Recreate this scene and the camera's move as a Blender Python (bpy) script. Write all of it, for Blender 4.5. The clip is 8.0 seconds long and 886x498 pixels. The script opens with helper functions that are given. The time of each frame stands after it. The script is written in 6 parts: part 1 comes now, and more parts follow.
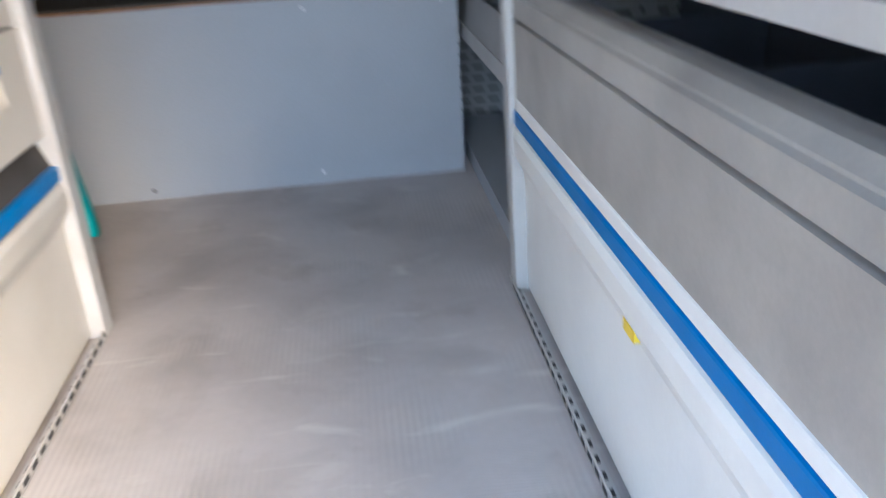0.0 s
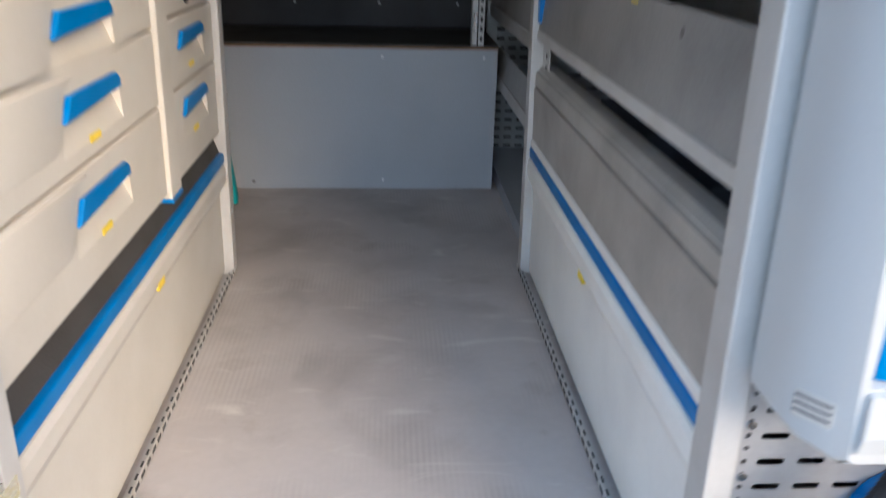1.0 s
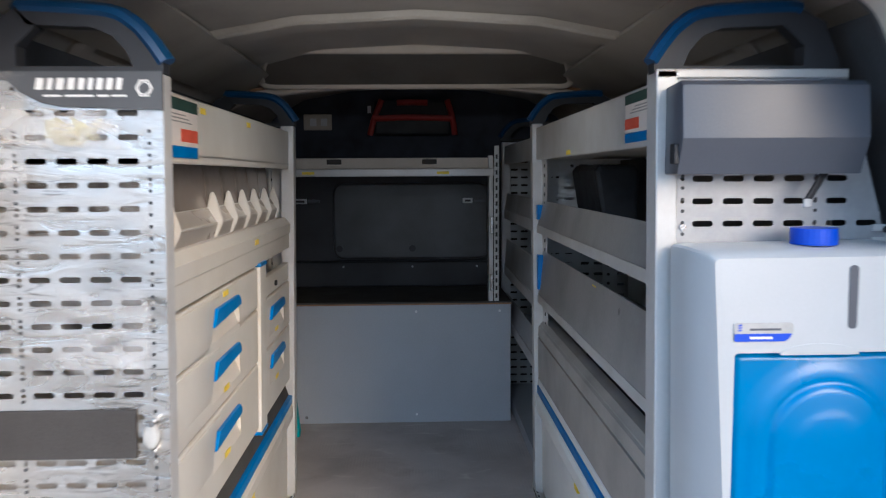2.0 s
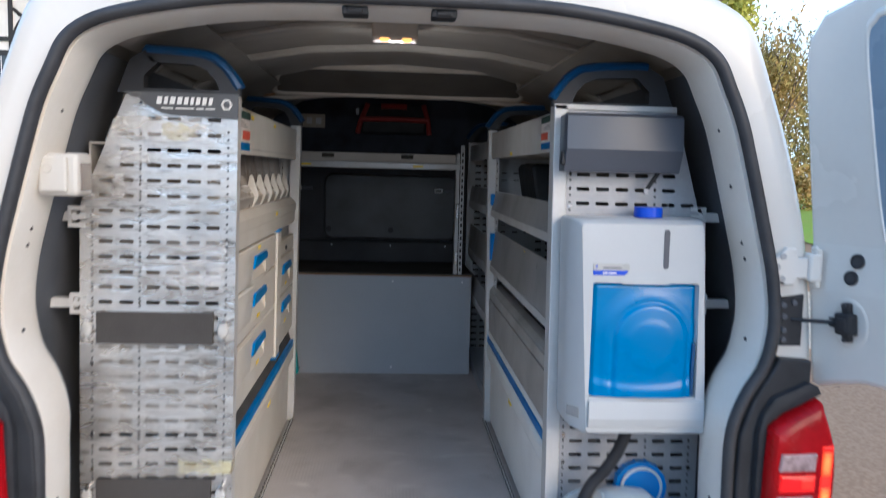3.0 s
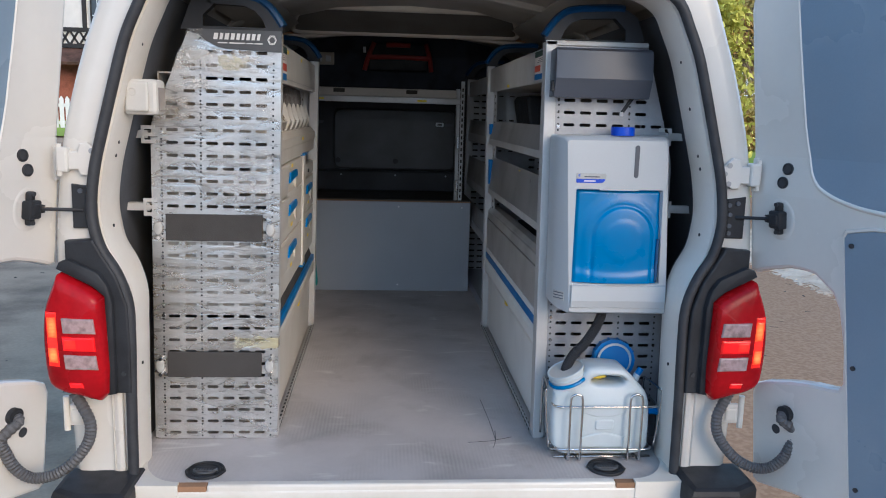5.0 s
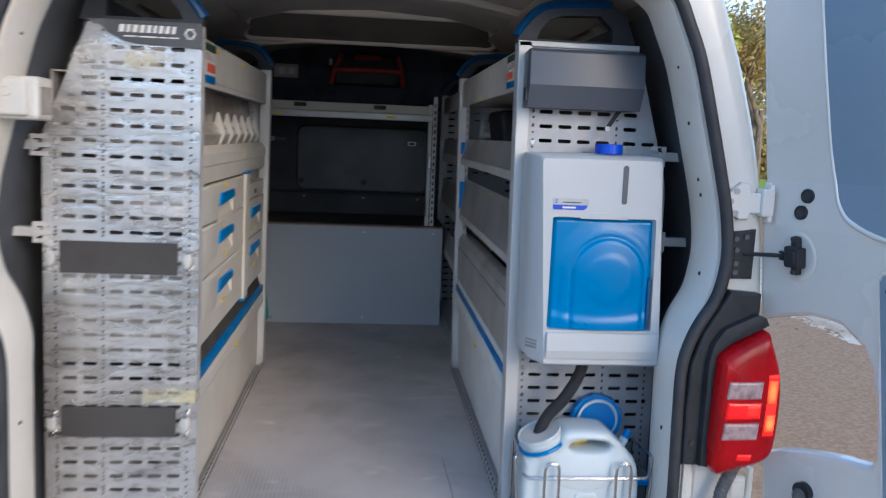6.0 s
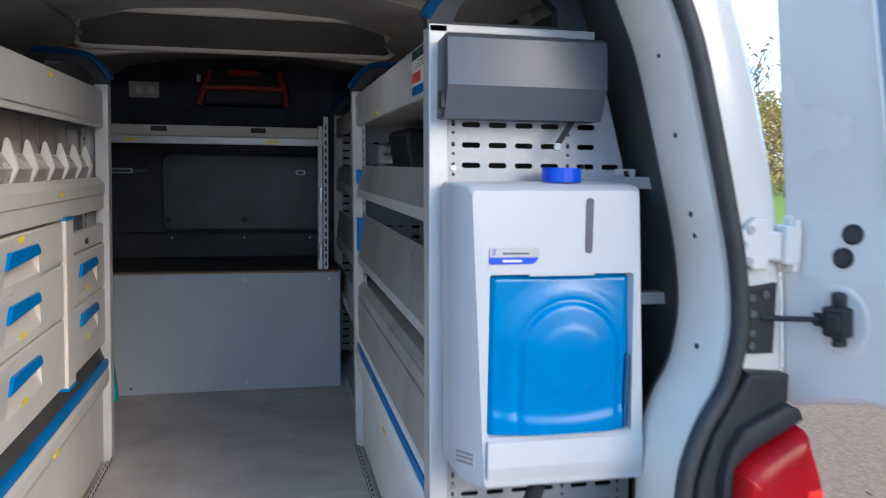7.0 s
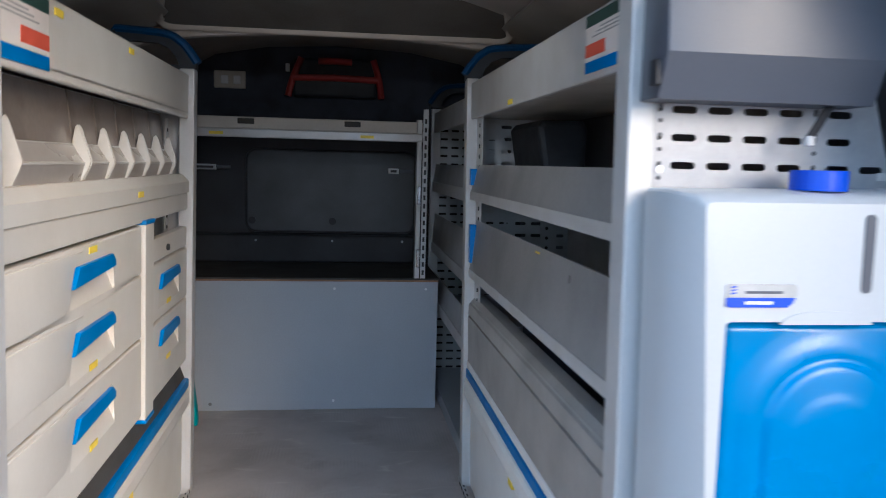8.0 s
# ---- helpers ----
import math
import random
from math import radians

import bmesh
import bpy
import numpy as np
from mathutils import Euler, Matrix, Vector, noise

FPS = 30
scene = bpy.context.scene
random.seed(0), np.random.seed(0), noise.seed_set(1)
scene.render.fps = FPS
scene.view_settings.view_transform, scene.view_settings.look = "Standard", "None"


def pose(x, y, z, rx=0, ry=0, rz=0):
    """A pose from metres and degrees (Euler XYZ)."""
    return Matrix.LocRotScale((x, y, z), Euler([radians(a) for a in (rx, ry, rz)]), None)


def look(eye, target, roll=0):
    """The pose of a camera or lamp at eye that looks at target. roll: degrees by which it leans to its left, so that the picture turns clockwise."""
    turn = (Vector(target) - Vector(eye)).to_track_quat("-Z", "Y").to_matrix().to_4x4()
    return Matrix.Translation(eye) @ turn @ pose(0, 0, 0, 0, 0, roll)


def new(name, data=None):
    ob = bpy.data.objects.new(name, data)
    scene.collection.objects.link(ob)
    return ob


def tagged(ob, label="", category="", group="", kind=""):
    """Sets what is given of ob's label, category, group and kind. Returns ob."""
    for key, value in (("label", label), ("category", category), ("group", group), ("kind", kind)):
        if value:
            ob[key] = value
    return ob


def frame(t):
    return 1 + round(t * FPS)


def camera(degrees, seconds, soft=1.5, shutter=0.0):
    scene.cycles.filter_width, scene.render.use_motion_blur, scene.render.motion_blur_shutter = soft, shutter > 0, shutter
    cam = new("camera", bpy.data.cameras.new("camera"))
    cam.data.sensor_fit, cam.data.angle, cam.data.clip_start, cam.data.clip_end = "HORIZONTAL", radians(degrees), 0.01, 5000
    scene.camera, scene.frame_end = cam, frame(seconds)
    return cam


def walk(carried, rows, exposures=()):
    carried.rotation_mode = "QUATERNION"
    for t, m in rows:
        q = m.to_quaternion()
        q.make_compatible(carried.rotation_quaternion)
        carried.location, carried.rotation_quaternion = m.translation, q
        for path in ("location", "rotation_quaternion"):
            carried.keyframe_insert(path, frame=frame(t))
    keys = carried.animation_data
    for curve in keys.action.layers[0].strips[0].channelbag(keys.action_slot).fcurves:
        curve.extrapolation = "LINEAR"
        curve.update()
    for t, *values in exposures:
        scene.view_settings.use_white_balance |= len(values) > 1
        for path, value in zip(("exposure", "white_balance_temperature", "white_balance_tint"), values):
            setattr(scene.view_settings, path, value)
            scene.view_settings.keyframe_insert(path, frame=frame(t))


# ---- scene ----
cam = camera(59.1, 8.0, soft=1.0, shutter=0.5)
PATH = [
    (0, (0.084, -0.074, 0.725), (0.251, 1.736, -0.107), -3.9),
    (0.1, (0.062, -0.124, 0.711), (0.199, 1.741, 0.002), -0.6),
    (0.2, (0.037, -0.186, 0.707), (0.138, 1.730, 0.140), 0.9),
    (0.3, (0.011, -0.271, 0.718), (0.087, 1.661, 0.209), 0.0),
    (0.4, (-0.009, -0.358, 0.739), (0.061, 1.552, 0.151), -2.5),
    (0.5, (-0.020, -0.442, 0.770), (0.055, 1.428, 0.065), -3.8),
    (0.6, (-0.026, -0.506, 0.802), (0.064, 1.329, 0.011), -2.9),
    (0.7, (-0.028, -0.559, 0.823), (0.085, 1.266, 0.013), -2.0),
    (0.8, (-0.026, -0.612, 0.844), (0.106, 1.213, 0.036), -0.9),
    (0.9, (-0.023, -0.661, 0.864), (0.118, 1.170, 0.072), 0.2),
    (1, (-0.016, -0.706, 0.888), (0.120, 1.138, 0.127), 1.5),
    (1.1, (0.005, -0.762, 0.913), (0.107, 1.105, 0.205), 1.3),
    (1.2, (0.028, -0.815, 0.931), (0.099, 1.081, 0.297), 0.5),
    (1.3, (0.051, -0.864, 0.961), (0.094, 1.058, 0.409), 0.4),
    (1.4, (0.064, -0.911, 0.996), (0.086, 1.033, 0.530), 0.3),
    (1.5, (0.066, -0.957, 1.027), (0.081, 1.006, 0.645), 0.4),
    (1.6, (0.064, -1.003, 1.048), (0.077, 0.973, 0.739), 0.6),
    (1.7, (0.037, -1.042, 1.039), (0.065, 0.945, 0.808), 0.1),
    (2.8, (-0.086, -1.766, 1.049), (0.064, 0.222, 0.889), 1.0),
    (3, (-0.056, -1.874, 1.033), (0.079, 0.111, 0.834), 1.5),
    (3.5, (-0.07, -2.07, 1.015), (0.055, -0.093, 0.743), 1.6),
    (4, (-0.116, -2.234, 0.99), (0.025, -0.265, 0.672), 1.0),
    (4.2, (-0.115, -2.276, 0.991), (0.029, -0.309, 0.659), 1.0),
    (5.3, (-0.132, -2.26, 0.969), (0.024, -0.295, 0.63), 2.0),
    (5.5, (-0.112, -2.168, 0.949), (0.039, -0.202, 0.614), 2.4),
    (6, (-0.017, -1.911, 0.958), (0.173, 0.06, 0.678), 2.4),
    (6.5, (0.014, -1.612, 0.933), (0.364, 0.343, 0.7), 0.8),
    (6.8, (0.032, -1.434, 0.946), (0.476, 0.504, 0.730), 0.7),
    (7, (0.067, -1.326, 0.961), (0.497, 0.616, 0.75), 0.8),
    (7.5, (0.122, -1.102, 0.978), (0.322, 0.876, 0.757), 1.3),
    (7.7, (0.092, -1.036, 0.974), (0.285, 0.942, 0.754), 1.3),
    (8, (-0.022, -0.951, 0.957), (0.24, 1.02, 0.741), 1.5),
]
EXPOSURE = [(0, 1.54, 4800), (0.5, 1.21, 4790), (1.0, 0.63, 5030), (1.5, 0.37, 4850), (3.0, -0.14, 4760), (3.5, -0.36, 4760), (4.0, -0.45, 4800), (5.5, -0.43, 4760), (6.0, -0.3, 4660), (6.5, -0.06, 4640), (7.0, 0.14, 4620), (7.5, 0.26, 4580), (8.0, 0.41, 4660)]
walk(cam, [(t, look(eye, target, roll)) for t, eye, target, roll in PATH], [(t, e, k, 6) for t, e, k in EXPOSURE])

# ---- light ----
world = bpy.data.worlds.new("world")
scene.world = world
world.use_nodes = True
wn = world.node_tree.nodes
sky = wn.new("ShaderNodeTexSky")
sky.sky_type = "NISHITA"
sky.sun_disc = False
sky.sun_elevation = radians(21)
sky.sun_rotation = radians(149)
sky.air_density, sky.dust_density, sky.ozone_density = 0.5, 10.0, 0.2
haze = wn.new("ShaderNodeMix")           # thin bright cloud over the whole sky
haze.data_type = "RGBA"
up, height, veil = wn.new("ShaderNodeTexCoord"), wn.new("ShaderNodeSeparateXYZ"), wn.new("ShaderNodeValToRGB")
world.node_tree.links.new(up.outputs["Generated"], height.inputs[0])
world.node_tree.links.new(height.outputs["Z"], veil.inputs["Fac"])
veil.color_ramp.elements[0].color, veil.color_ramp.elements[1].color = (14.6, 15.3, 15.2, 1), (3.1, 5.4, 8.0, 1)
veil.color_ramp.elements[0].position, veil.color_ramp.elements[1].position = 0.21, 0.60
haze.inputs["Factor"].default_value = 0.7
world.node_tree.links.new(veil.outputs["Color"], haze.inputs["B"])
world.node_tree.links.new(sky.outputs["Color"], haze.inputs["A"])
wn["Background"].inputs["Strength"].default_value = 0.165
world.node_tree.links.new(haze.outputs["Result"], wn["Background"].inputs["Color"])
sun = new("sun", bpy.data.lights.new("sun", "SUN"))
sun.data.energy, sun.data.angle, sun.data.color = 3.2, radians(36), (1.0, 0.575, 0.22)
sun.matrix_world = look((4.0, -6.6, 3.0), (0, 0, 0))
dome_lamp = new("dome_lamp", bpy.data.lights.new("dome_lamp", "AREA"))       # the lit bulbs of the load space's roof lamp
dome_lamp.data.energy, dome_lamp.data.shape, dome_lamp.data.size, dome_lamp.data.size_y, dome_lamp.data.color = 1.3, "RECTANGLE", 0.09, 0.04, (1.0, 0.80, 0.58)
dome_lamp.matrix_world = look((-0.05, 0.30, 1.366), (-0.05, 2.2, 0.8))


# ---- materials ----
def mat(name, color, rough=0.5, metal=0.0, var=0.12, scale=6.0, fine=120.0, bump=0.05, color2=None, stain=0.0, coat=0.0, spec=0.5, specks=0.0):
    """A surface with grain at a coarse and a fine scale, and stains of a second colour."""
    m = bpy.data.materials.new(name)
    m.use_nodes = True
    n, l = m.node_tree.nodes, m.node_tree.links
    b = n["Principled BSDF"]
    b.inputs["Metallic"].default_value = metal
    b.inputs["Coat Weight"].default_value = coat
    b.inputs["Specular IOR Level"].default_value = spec
    geo = n.new("ShaderNodeTexCoord")
    a, f = n.new("ShaderNodeTexNoise"), n.new("ShaderNodeTexNoise")
    for t, s in ((a, scale), (f, fine)):
        t.inputs["Scale"].default_value, t.inputs["Detail"].default_value = s, 6.0
        l.new(geo.outputs["Object"], t.inputs["Vector"])
    mix = n.new("ShaderNodeMix")
    mix.data_type = "RGBA"
    c2 = color2 or tuple(max(0.0, c * (1 - 2.2 * var)) for c in color)
    mix.inputs["A"].default_value, mix.inputs["B"].default_value = (*color, 1), (*c2, 1)
    r = n.new("ShaderNodeMapRange")
    r.inputs["From Min"].default_value, r.inputs["From Max"].default_value = 0.42 - stain, 0.72 - stain
    l.new(a.outputs["Fac"], r.inputs["Value"])
    l.new(r.outputs["Result"], mix.inputs["Factor"])
    hs = n.new("ShaderNodeHueSaturation")
    v = n.new("ShaderNodeMapRange")
    v.inputs["To Min"].default_value, v.inputs["To Max"].default_value = 1 - var, 1 + var
    l.new(f.outputs["Fac"], v.inputs["Value"])
    l.new(v.outputs["Result"], hs.inputs["Value"])
    l.new(mix.outputs["Result"], hs.inputs["Color"])
    out = hs.outputs["Color"]
    if specks:
        vo, th, dk = n.new("ShaderNodeTexVoronoi"), n.new("ShaderNodeMath"), n.new("ShaderNodeMix")
        vo.inputs["Scale"].default_value = specks
        l.new(geo.outputs["Object"], vo.inputs["Vector"])
        sz = n.new("ShaderNodeMapRange")
        sz.inputs["From Min"].default_value, sz.inputs["From Max"].default_value = 0.45, 1.0
        sz.inputs["To Min"].default_value, sz.inputs["To Max"].default_value = 0.0, 0.06
        sp = n.new("ShaderNodeSeparateColor")
        l.new(vo.outputs["Color"], sp.inputs["Color"])
        l.new(sp.outputs["Red"], sz.inputs["Value"])
        th.operation = "LESS_THAN"
        l.new(vo.outputs["Distance"], th.inputs[0])
        l.new(sz.outputs["Result"], th.inputs[1])
        fd = n.new("ShaderNodeMath")
        fd.operation = "MULTIPLY"
        fd.inputs[1].default_value = 0.7
        l.new(th.outputs[0], fd.inputs[0])
        dk.data_type = "RGBA"
        dk.inputs["B"].default_value = (0.06, 0.055, 0.05, 1)
        l.new(fd.outputs[0], dk.inputs["Factor"])
        l.new(out, dk.inputs["A"])
        out = dk.outputs["Result"]
    l.new(out, b.inputs["Base Color"])
    rr = n.new("ShaderNodeMapRange")
    rr.inputs["To Min"].default_value, rr.inputs["To Max"].default_value = max(0.02, rough - 0.12), min(1.0, rough + 0.12)
    l.new(a.outputs["Fac"], rr.inputs["Value"])
    l.new(rr.outputs["Result"], b.inputs["Roughness"])
    if bump:
        bp = n.new("ShaderNodeBump")
        bp.inputs["Strength"].default_value, bp.inputs["Distance"].default_value = bump, 0.004
        l.new(f.outputs["Fac"], bp.inputs["Height"])
        l.new(bp.outputs["Normal"], b.inputs["Normal"])
    return m


def glow(name, color, strength):
    m = bpy.data.materials.new(name)
    m.use_nodes = True
    b = m.node_tree.nodes["Principled BSDF"]
    b.inputs["Base Color"].default_value = (*color, 1)
    b.inputs["Emission Color"].default_value = (*color, 1)
    b.inputs["Emission Strength"].default_value = strength
    b.inputs["Roughness"].default_value = 0.25
    return m


M = {
    "body": mat("white_body_paint", (0.655, 0.637, 0.598), 0.26, 0, 0.02, 3, 60, 0.01, (0.615, 0.592, 0.55), coat=0.4),
    "jamb": mat("white_jamb_paint", (0.70, 0.675, 0.62), 0.38, 0, 0.03, 5, 90, 0.03, (0.62, 0.58, 0.51), 0.0),
    "rubber": mat("black_seal_rubber", (0.035, 0.037, 0.043), 0.6, 0, 0.15, 20, 200, 0.1),
    "plastic": mat("black_grained_plastic", (0.026, 0.028, 0.033), 0.55, 0, 0.15, 20, 300, 0.15, spec=0.3),
    "gplastic": mat("dark_grey_plastic", (0.075, 0.08, 0.09), 0.5, 0, 0.08, 8, 300, 0.1),
    "boxgrey": mat("dark_grey_metal_box", (0.076, 0.085, 0.108), 0.42, 0, 0.05, 6, 250, 0.06),
    "lining": mat("dark_grey_lining", (0.085, 0.092, 0.106), 0.8, 0, 0.12, 6, 160, 0.25),
    "ceil": mat("painted_roof_steel", (0.34, 0.315, 0.28), 0.55, 0, 0.10, 4, 140, 0.2),
    "ceildark": mat("dark_roof_panel", (0.105, 0.096, 0.084), 0.8, 0, 0.14, 6, 140, 0.2),
    "bulk": mat("black_bulkhead_vinyl", (0.046, 0.047, 0.053), 0.5, 0, 0.15, 5, 220, 0.15, spec=0.22),
    "bulkpanel": mat("black_bulkhead_panel", (0.076, 0.077, 0.080), 0.36, 0, 0.15, 5, 220, 0.15, spec=0.3),
    "head": mat("dark_headboard_plastic", (0.032, 0.034, 0.040), 0.5, 0, 0.08, 8, 300, 0.1, spec=0.3),
    "felt": mat("blue_black_felt", (0.052, 0.058, 0.080), 0.9, 0, 0.2, 9, 240, 0.3),
    "floor": None,
    "greyboard": mat("grey_laminate_board", (0.385, 0.415, 0.465), 0.46, 0, 0.08, 3, 160, 0.05, (0.355, 0.38, 0.425), specks=7),
    "alu": mat("scuffed_aluminium_sheet", (0.31, 0.32, 0.34), 0.42, 0.3, 0.12, 9, 90, 0.08, (0.37, 0.37, 0.38), 0.05),
    "alugrey": mat("brushed_grey_aluminium", (0.45, 0.437, 0.412), 0.42, 0.3, 0.10, 5, 160, 0.05, (0.32, 0.31, 0.295), specks=6),
    "smoke": mat("smoky_grey_tray", (0.31, 0.307, 0.30), 0.34, 0.15, 0.14, 5, 120, 0.04, (0.235, 0.232, 0.228), specks=6),
    "shade": mat("brown_grey_shade_board", (0.085, 0.075, 0.067), 0.6, 0, 0.12, 6, 160, 0.1),
    "profile": mat("white_coated_profile", (0.53, 0.53, 0.525), 0.38, 0.15, 0.05, 7, 120, 0.04, (0.47, 0.46, 0.445)),
    "cream": mat("cream_white_front", (0.57, 0.55, 0.505), 0.45, 0, 0.03, 5, 120, 0.03, (0.52, 0.497, 0.45), specks=4),
    "white": mat("cool_white_front", (0.80, 0.815, 0.81), 0.42, 0, 0.03, 5, 120, 0.03, (0.72, 0.73, 0.73), specks=9),
    "blue": mat("blue_plastic", (0.008, 0.16, 0.50), 0.4, 0, 0.06, 12, 200, 0.04),
    "dblue": mat("deep_blue_handle", (0.006, 0.055, 0.165), 0.45, 0, 0.1, 12, 200, 0.06),
    "trayblue": mat("bright_blue_tray", (0.004, 0.165, 0.44), 0.3, 0, 0.04, 8, 200, 0.03),
    "capblue": mat("cobalt_cap", (0.01, 0.06, 0.55), 0.35, 0, 0.05, 8, 200, 0.03),
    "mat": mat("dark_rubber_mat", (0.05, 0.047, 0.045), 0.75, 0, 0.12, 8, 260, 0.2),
    "yellow": mat("yellow_label", (0.80, 0.62, 0.03), 0.5, 0, 0.05, 20, 200, 0.02),
    "red": mat("red_plastic", (0.34, 0.03, 0.025), 0.4, 0, 0.1, 10, 200, 0.05),
    "orange": mat("orange_red_print", (0.62, 0.10, 0.05), 0.5, 0, 0.05, 20, 200, 0.0),
    "ink": mat("dark_green_ink", (0.02, 0.055, 0.045), 0.6, 0, 0.05, 20, 200, 0.0),
    "pale": mat("pale_print", (0.72, 0.73, 0.74), 0.5, 0, 0.05, 20, 200, 0.0),
    "paper": mat("white_sticker", (0.70, 0.655, 0.62), 0.5, 0, 0.04, 20, 200, 0.02),
    "washer": mat("white_moulded_plastic", (0.455, 0.48, 0.50), 0.34, 0, 0.03, 5, 200, 0.03, (0.44, 0.46, 0.48)),
    "can": mat("milky_canister_plastic", (0.51, 0.565, 0.60), 0.35, 0, 0.03, 6, 160, 0.03, (0.45, 0.51, 0.54)),
    "chrome": mat("bright_steel_wire", (0.62, 0.63, 0.65), 0.22, 1.0, 0.06, 20, 200, 0.02),
    "bin": mat("smoky_clear_bin", (0.20, 0.172, 0.150), 0.24, 0, 0.10, 11, 100, 0.02, (0.135, 0.115, 0.10)),
    "binrim": mat("milky_bin_rim", (0.48, 0.465, 0.435), 0.4, 0, 0.05, 9, 100, 0.02),
    "binrim2": mat("greyish_bin_front", (0.33, 0.305, 0.28), 0.3, 0, 0.05, 9, 100, 0.02),
    "hose": mat("grey_ribbed_hose", (0.10, 0.10, 0.105), 0.55, 0, 0.1, 15, 200, 0.08),
    "teal": mat("teal_plastic", (0.004, 0.20, 0.22), 0.4, 0, 0.06, 10, 200, 0.03),
    "wood": mat("brown_board_edge", (0.30, 0.17, 0.09), 0.6, 0, 0.15, 8, 120, 0.1),
    "trim": mat("beige_trim", (0.54, 0.495, 0.43), 0.6, 0, 0.06, 6, 120, 0.05),
    "lens": mat("red_lamp_lens", (0.34, 0.002, 0.006), 0.26, 0, 0.25, 9, 60, 0.02, (0.16, 0.001, 0.003), spec=0.25),
    "lensclear": mat("frosted_lamp_lens", (0.40, 0.29, 0.29), 0.2, 0, 0.2, 60, 140, 0.3),
    "lamp": glow("lit_lamp", (1.0, 0.015, 0.005), 1.1),
    "spot": glow("hot_lamp", (1.0, 0.12, 0.02), 2.0),
    "lamp2": glow("dim_lamp", (0.9, 0.004, 0.005), 0.42),
    "dome": glow("warm_dome_bulb", (1.0, 0.42, 0.08), 2.2),
    "glass": mat("privacy_window_panel", (0.21, 0.275, 0.355), 0.3, 0, 0.05, 3, 220, 0.04, coat=0.2),
    "clip": mat("clear_plastic_clip", (0.46, 0.46, 0.45), 0.15, 0, 0.1, 30, 200, 0.05),
    "asphalt": None,
}


def film_material():
    """Aluminium sheet under a wrinkled clear film: streaky gloss with dents that run sideways."""
    m = mat("film_covered_aluminium", (0.58, 0.575, 0.565), 0.3, 0.75, 0.10, 7, 90, 0.0, (0.45, 0.445, 0.435), 0.0)
    n, l = m.node_tree.nodes, m.node_tree.links
    b = n["Principled BSDF"]
    co, mp = n.new("ShaderNodeTexCoord"), n.new("ShaderNodeMapping")
    mp.inputs["Scale"].default_value = (7, 7, 26)
    l.new(co.outputs["Object"], mp.inputs["Vector"])
    a, d = n.new("ShaderNodeTexNoise"), n.new("ShaderNodeTexNoise")
    a.inputs["Scale"].default_value, a.inputs["Detail"].default_value, a.inputs["Distortion"].default_value = 1.0, 7.0, 1.2
    d.inputs["Scale"].default_value = 5.0
    l.new(mp.outputs["Vector"], a.inputs["Vector"])
    l.new(co.outputs["Object"], d.inputs["Vector"])
    r = n.new("ShaderNodeMapRange")
    r.inputs["From Min"].default_value, r.inputs["From Max"].default_value = 0.36, 0.64
    r.inputs["To Min"].default_value, r.inputs["To Max"].default_value = 0.20, 0.48
    l.new(a.outputs["Fac"], r.inputs["Value"])
    l.new(r.outputs["Result"], b.inputs["Roughness"])
    k = n.new("ShaderNodeMath")
    k.operation = "MULTIPLY"
    l.new(a.outputs["Fac"], k.inputs[0])
    l.new(d.outputs["Fac"], k.inputs[1])
    bp = n.new("ShaderNodeBump")
    bp.inputs["Strength"].default_value, bp.inputs["Distance"].default_value = 0.5, 0.012
    l.new(k.outputs[0], bp.inputs["Height"])
    l.new(bp.outputs["Normal"], b.inputs["Normal"])
    # grey creases and rubbed streaks, in patches
    src = b.inputs["Base Color"].links[0].from_socket
    ms, st, pa = n.new("ShaderNodeMapping"), n.new("ShaderNodeTexNoise"), n.new("ShaderNodeTexNoise")
    ms.inputs["Scale"].default_value, ms.inputs["Rotation"].default_value = (13, 1, 58), (0, 0.14, 0)
    l.new(co.outputs["Object"], ms.inputs["Vector"])
    st.inputs["Scale"].default_value, st.inputs["Detail"].default_value, st.inputs["Distortion"].default_value = 1.0, 6.0, 2.2
    l.new(ms.outputs["Vector"], st.inputs["Vector"])
    pa.inputs["Scale"].default_value, pa.inputs["Detail"].default_value = 4.5, 3.0
    l.new(co.outputs["Object"], pa.inputs["Vector"])
    sr, pr, mu, mx = n.new("ShaderNodeMapRange"), n.new("ShaderNodeMapRange"), n.new("ShaderNodeMath"), n.new("ShaderNodeMix")
    sr.inputs["From Min"].default_value, sr.inputs["From Max"].default_value = 0.54, 0.66
    pr.inputs["From Min"].default_value, pr.inputs["From Max"].default_value, pr.inputs["To Max"].default_value = 0.44, 0.58, 0.75
    l.new(st.outputs["Fac"], sr.inputs["Value"])
    l.new(pa.outputs["Fac"], pr.inputs["Value"])
    mu.operation = "MULTIPLY"
    l.new(sr.outputs["Result"], mu.inputs[0])
    l.new(pr.outputs["Result"], mu.inputs[1])
    mx.data_type = "RGBA"
    mx.inputs["B"].default_value = (0.15, 0.145, 0.135, 1)
    l.new(mu.outputs[0], mx.inputs["Factor"])
    l.new(src, mx.inputs["A"])
    l.new(mx.outputs["Result"], b.inputs["Base Color"])
    return m


